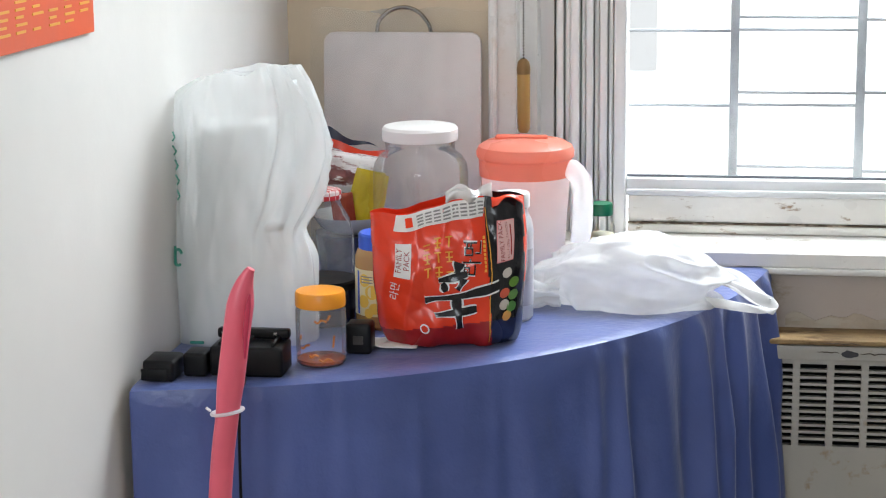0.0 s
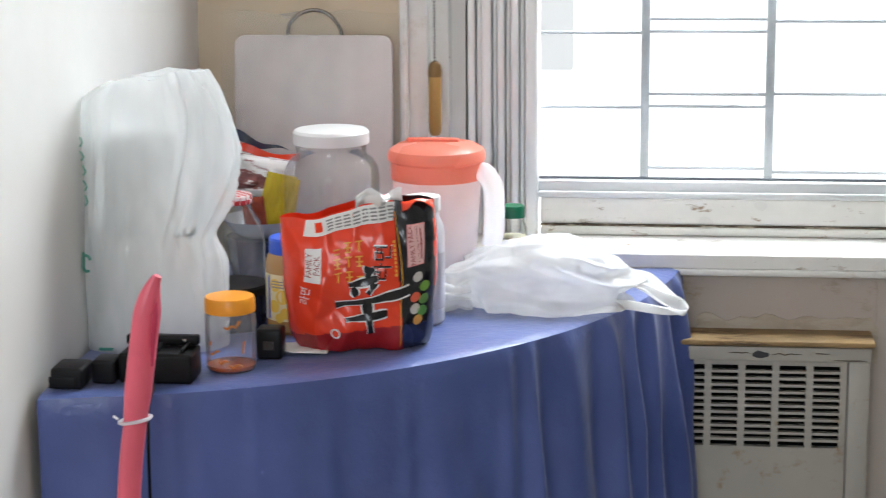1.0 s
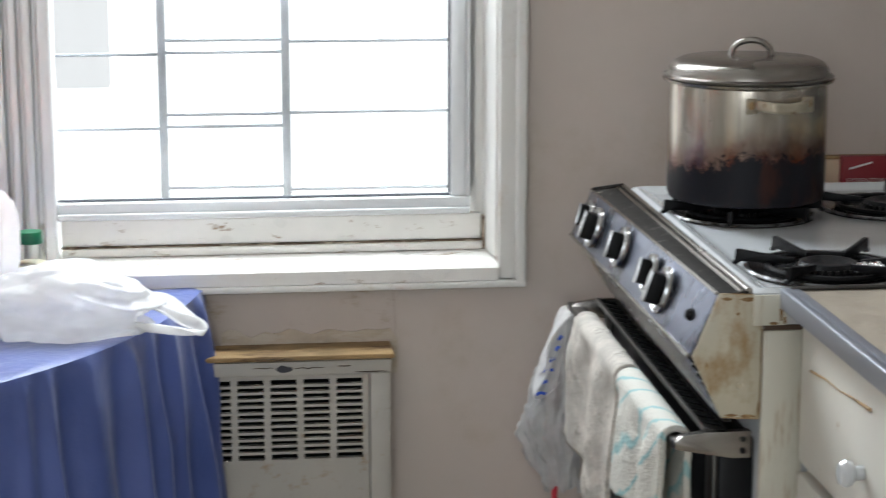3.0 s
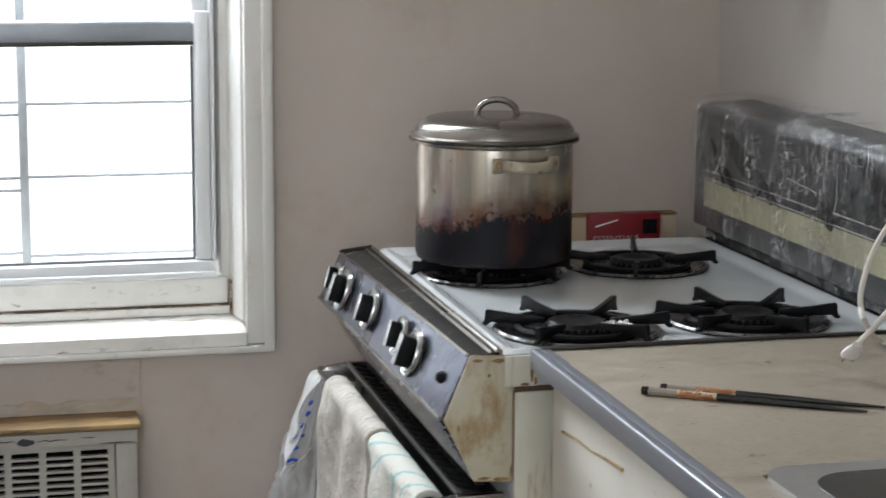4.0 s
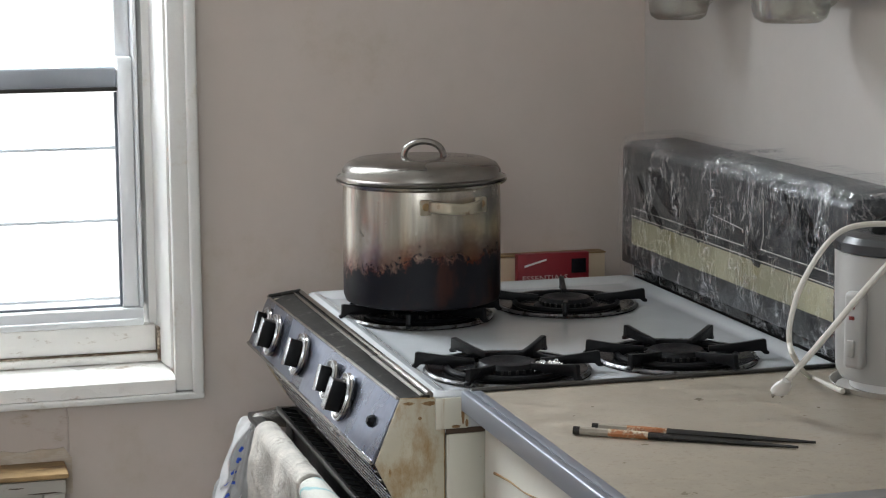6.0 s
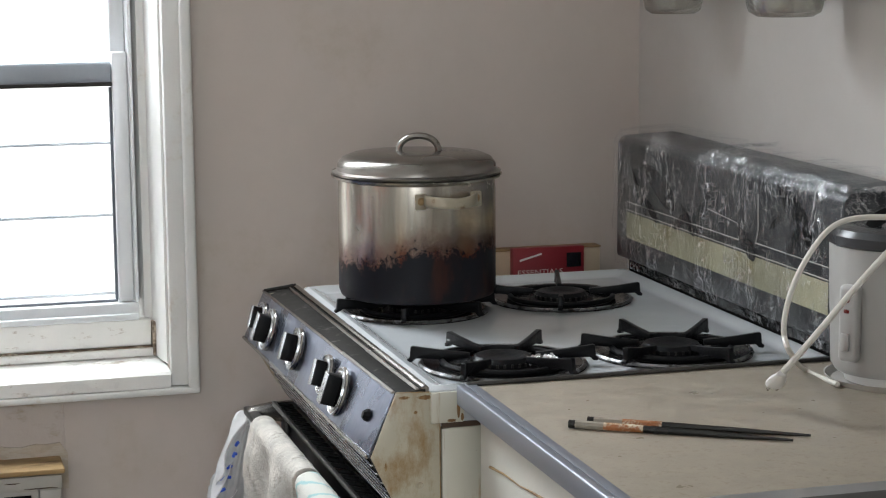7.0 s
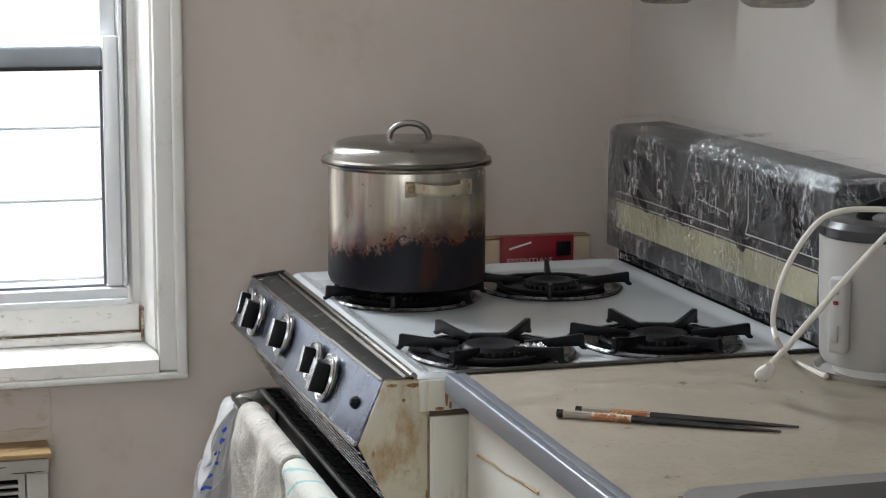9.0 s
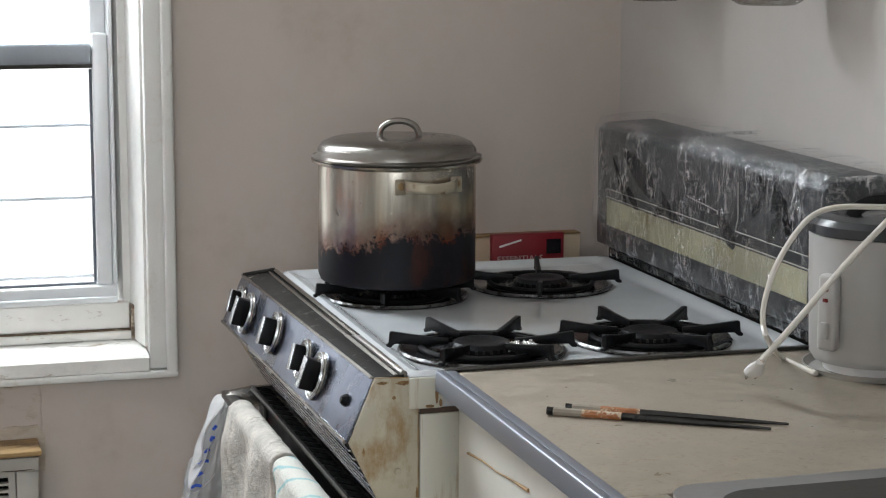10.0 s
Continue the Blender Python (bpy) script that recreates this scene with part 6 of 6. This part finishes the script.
for z in (0.093, 0.082):
    bm = box(-0.010, -0.003, -0.0132, -0.0118, z - 0.002, z + 0.002, 0.001)
    bm.transform(pose(-0.0735, -0.038, 0, 0, 0, -58))
    part("indicator", bm, plain("dark_red_lens", (0.16, 0.012, 0.01), 0.3), sw)
bm = box(-0.011, -0.001, -0.0165, -0.0118, 0.042, 0.06, 0.002)
bm.transform(pose(-0.0735, -0.038, 0, 0, 0, -58))
part("switch_lever", bm, WHITE_COOKER, sw)
pc = thing("loose_cord", (0, 0, 0), "white power cord with a two-pin plug lying on the counter", "cord")
CORD = plain("cream_cord", (0.66, 0.63, 0.57), 0.4)
part("cable", tube(smooth_path([(1.786, -0.985, 1.075), (1.72, -1.0, 1.094), (1.654, -1.000, 1.0994), (1.614, -1.000, 1.1000), (1.590, -1.000, 1.0924), (1.570, -1.000, 1.0715), (1.553, -1.000, 1.0424), (1.544, -1.000, 1.0129), (1.543, -1.000, 0.9910), (1.550, -1.000, 0.9729), (1.643, -0.842, 0.918), (1.643, -0.919, 0.918)], 8), 0.0028, 8), CORD, pc)
part("cable", tube(smooth_path([(1.786, -1.0, 1.165), (1.71, -1.01, 1.124), (1.650, -1.010, 1.0720), (1.611, -1.010, 1.0340), (1.576, -1.010, 0.9964), (1.550, -1.010, 0.9695), (1.537, -1.010, 0.9571)], 8), 0.0032, 8), CORD, pc)
pd = Vector((0.0116, 0.0601, -0.0386)).normalized()
pm = Matrix.Translation((1.5394, -0.9980, 0.9494)) @ pd.to_track_quat('Z', 'Y').to_matrix().to_4x4()
bm = lathe([(0.0, -0.012), (0.0045, -0.012), (0.006, -0.004), (0.0065, 0.0), (0.0085, 0.004), (0.0095, 0.017), (0.008, 0.019), (0.0, 0.019)], 12, 0.65)
bm.transform(pm)
plug = part("plug", bm, WHITE_CAP, pc)
for sx in (-0.0045, 0.0045):
    bm = box(sx - 0.0008, sx + 0.0008, -0.0028, 0.0028, 0.019, 0.031)
    bm.transform(pm)
    part("pin", bm, STEEL, plug)

# chopsticks
STICK = plain("black_lacquer", (0.012, 0.011, 0.011), 0.2)
DECOR = surface("printed_lacquer", (0.42, 0.16, 0.06), 0.3, grain=120, vary=0.35, dirt=(0.6, 0.52, 0.4), dirt_at=(0.5, 0.6), dirt_scale=60)
for a, b in (((1.328, -0.993), (1.504, -1.103)), ((1.349, -0.9865), (1.527, -1.092))):
    cs = thing("chopstick", (0, 0, 0), "black lacquered chopstick with a printed orange end on the counter", "chopstick", group="pair of chopsticks")
    A, B = Vector((*a, 0.9187)), Vector((*b, 0.9163))
    at = lambda s: A.lerp(B, s)
    part("stick", tube([at(0.34), at(0.7), at(1.0)], [0.0037, 0.0028, 0.0012], 8), STICK, cs)
    part("printed_end", tube([at(0.16), at(0.34)], 0.0038, 8), DECOR, cs)
    part("pale_band", tube([at(0.03), at(0.16)], 0.0039, 8), plain("pale_band_print", (0.26, 0.23, 0.19), 0.35, vary=0.3), cs)
    part("cap", tube([at(0.0), at(0.03)], 0.0039, 8), STICK, cs)

# smoky cups hanging under a wooden rail
rail = thing("wooden_rail", (RIGHT, -0.45, 1.3065), "varnished wooden rail screwed to the wall", "rail")
part("board", box(-0.026, -0.001, -0.9, 0.36, 0.0, 0.05, 0.004), surface("dark_varnished_wood", (0.15, 0.06, 0.025), 0.35, grain=60, stretch=(6, 1, 6), vary=0.3), rail)
SMOKE = glassy("smoky_plastic", (0.84, 0.83, 0.80), 0.08, 0.80, 0.16)
for y, r0, z0 in ((-0.288, 0.041, 1.268), (-0.628, 0.046, 1.276)):
    cup = thing("hanging_cup", (RIGHT - 0.0275 - r0, y, z0), "smoky translucent plastic cup hung on a wooden rail", "cup", group="cups on the rail")
    c = part("cup", lathe([(0.0, 0.0), (r0 * 0.7, 0.001), (r0 * 0.9, 0.006), (r0 * 0.97, 0.016), (r0, 0.09), (r0 * 0.97, 0.09), (r0 * 0.94, 0.017), (r0 * 0.85, 0.009), (0.0, 0.004)], 10), SMOKE, cup)
    part("handle", tube(smooth_path([(r0 * 0.35, -r0 * 0.9, 0.075), (r0 * 0.55, -r0 * 1.25, 0.07), (r0 * 0.55, -r0 * 1.3, 0.03), (r0 * 0.35, -r0 * 0.92, 0.02)], 5), 0.005, 8, flat=0.6), SMOKE, cup)
    part("hook", tube([(r0 * 0.9, 0, 0.085), (r0 + 0.004, 0, 0.085)], 0.003, 8), STEEL, cup)

# towels over the oven handle


def towel(y0, y1, front, back, seed, name, label, material):
    tw = thing(name, (1.178, (y0 + y1) / 2, 0.748), label, "towel")
    L = front + 0.05 + back

    def fn(u, v):
        y = (y0 - y1) / 2 + (y1 - y0) * u
        s = v * L
        fr = front * (1 + 0.10 * math.sin(seed + u * 4) + 0.04 * wobble((u * 3, seed, 0), 2))
        wave = 0.006 * math.sin(u * 11 + seed) + 0.005 * wobble((u * 4, s * 9, seed), 1.5)
        if s < front:
            d = front - s
            x, z = -0.014, -d * fr / front
        elif s < front + 0.05:
            a = math.pi * (s - front) / 0.05
            x, z = -0.014 * math.cos(a), 0.012 * math.sin(a)
        else:
            x, z = 0.014, -(s - front - 0.05)
        d = max(0, -z)
        x += (wave * min(1, d / 0.03) - 0.06 * d * (1 if x < 0 else 0)) if x < 0 else 0.35 * wave * min(1, d / 0.05)
        y += 0.02 * d * math.sin(seed * 3 + u * 5) - 0.12 * d * (u - 0.5)
        return Vector((x + 0.0015 * wobble((u, v, seed), 25), y, z))

    return solid(part("cloth", sheet(fn, 60, 60), material, tw), 0.007, 0.0)


TERRY = surface("grey_terry", (0.50, 0.465, 0.415), 0.9, grain=260, vary=0.3, bump=1.0, dirt=(0.25, 0.23, 0.20), dirt_at=(0.52, 0.7), dirt_scale=40)
STRIPED, t, p = nodes("striped_terry")
wv = t.nodes.new("ShaderNodeTexWave")
wv.bands_direction = 'DIAGONAL'
wv.inputs["Scale"].default_value, wv.inputs["Distortion"].default_value, wv.inputs["Detail"].default_value = 11, 6, 4
wco = t.nodes.new("ShaderNodeTexCoord")
link(t, wco.outputs["Object"], wv.inputs[0])
link(t, mixed(t, ramp(t, wv.outputs[0], 0.86, 1.0), (0.52, 0.51, 0.46), (0.26, 0.42, 0.43)), p.inputs["Base Color"])
p.inputs["Roughness"].default_value = 0.9
bumped(t, p, noise_tex(t, 260, 3), 1.0)
towel(-0.515, -0.248, 0.165, 0.12, 1.0, "hand_towel", "thick grey-white terry towel over the oven handle", TERRY)
towel(-0.765, -0.530, 0.125, 0.10, 2.6, "dish_towel", "white dish towel with teal stripes over the oven handle", STRIPED)

# bag hanging at the far end of the handle
HANG_FILM = clear_film("hanging_bag_film", clear=0.30, tint=(0.66, 0.66, 0.66), rough=0.3, through_light=0.35, bump=0.3, scale=40)
hb = thing("hanging_bag", (1.172, -0.118, 0.730), "white plastic bag with blue print hanging from the oven handle", "plastic bag")


def hang(u, v):
    a = 2 * math.pi * u
    c, s_ = math.cos(a), math.sin(a)
    w = 0.006 + 0.031 * math.sin(min(1, v * 1.5) * math.pi / 2) ** 1.2 - 0.016 * max(0, v - 0.7) / 0.3
    f = 1 + 0.55 * (ridged((c * 1.8 + v, s_ * 1.8, v * 2.0), 1.2, 5) - 0.6) + 0.6 * (crumple((c, s_, v * 3.5), 1.8) - 0.3) - 0.25 * (crumple((c * 2, s_ * 2, v * 7), 2.2, 4) - 0.3)
    return Vector((0.014 - 0.026 * math.sin(v * 2.6) + w * c * f, 0.6 * w * s_ * f, -0.26 * v + 0.006 + 0.02 * v * wobble((c * 2, s_ * 2, 3), 1.0)))


part("film", sheet(hang, 110, 80, wrap=True), HANG_FILM, hb)
part("loop", tube(smooth_path([(0.008, 0.0, -0.01), (0.006, -0.02, 0.004), (0.014, -0.034, 0.0145), (0.022, -0.02, 0.006), (0.014, 0.0, -0.01)], 5), 0.0025, 6), WHITE_FILM, hb)
for k in range(6):
    q0, q1 = hang(0.60, 0.16 + 0.06 * k), hang(0.66 + 0.02 * (k % 2), 0.14 + 0.06 * k)
    part("print_bar", tube([q0 + Vector((-0.003, -0.004, 0)), (q0 + q1) / 2 + Vector((-0.003, -0.005, 0.003 * (k % 2))), q1 + Vector((-0.002, -0.004, 0))], 0.0023, 6), BLUE, hb)
solid(part("knot", strap([(0.010, -0.004, 0.008), (-0.012, -0.008, -0.012), (-0.028, -0.012, -0.05), (-0.034, -0.012, -0.085)], 0.03), WHITE_FILM, hb), 0.0008)
solid(part("knot", strap([(-0.02, -0.012, -0.06), (-0.042, -0.014, -0.098), (-0.036, -0.014, -0.112), (-0.012, -0.012, -0.10)], 0.03), WHITE_FILM, hb), 0.0008)
bs = thing("broom_stick", (1.165, -0.075, 0.0), "thin red broom stick standing behind the hanging bag", "broom")
part("stick", tube([(0, 0, 0.002), (0.004, 0, 0.62)], 0.0045, 10), plain("red_stick_paint", (0.5, 0.03, 0.05), 0.35), bs)
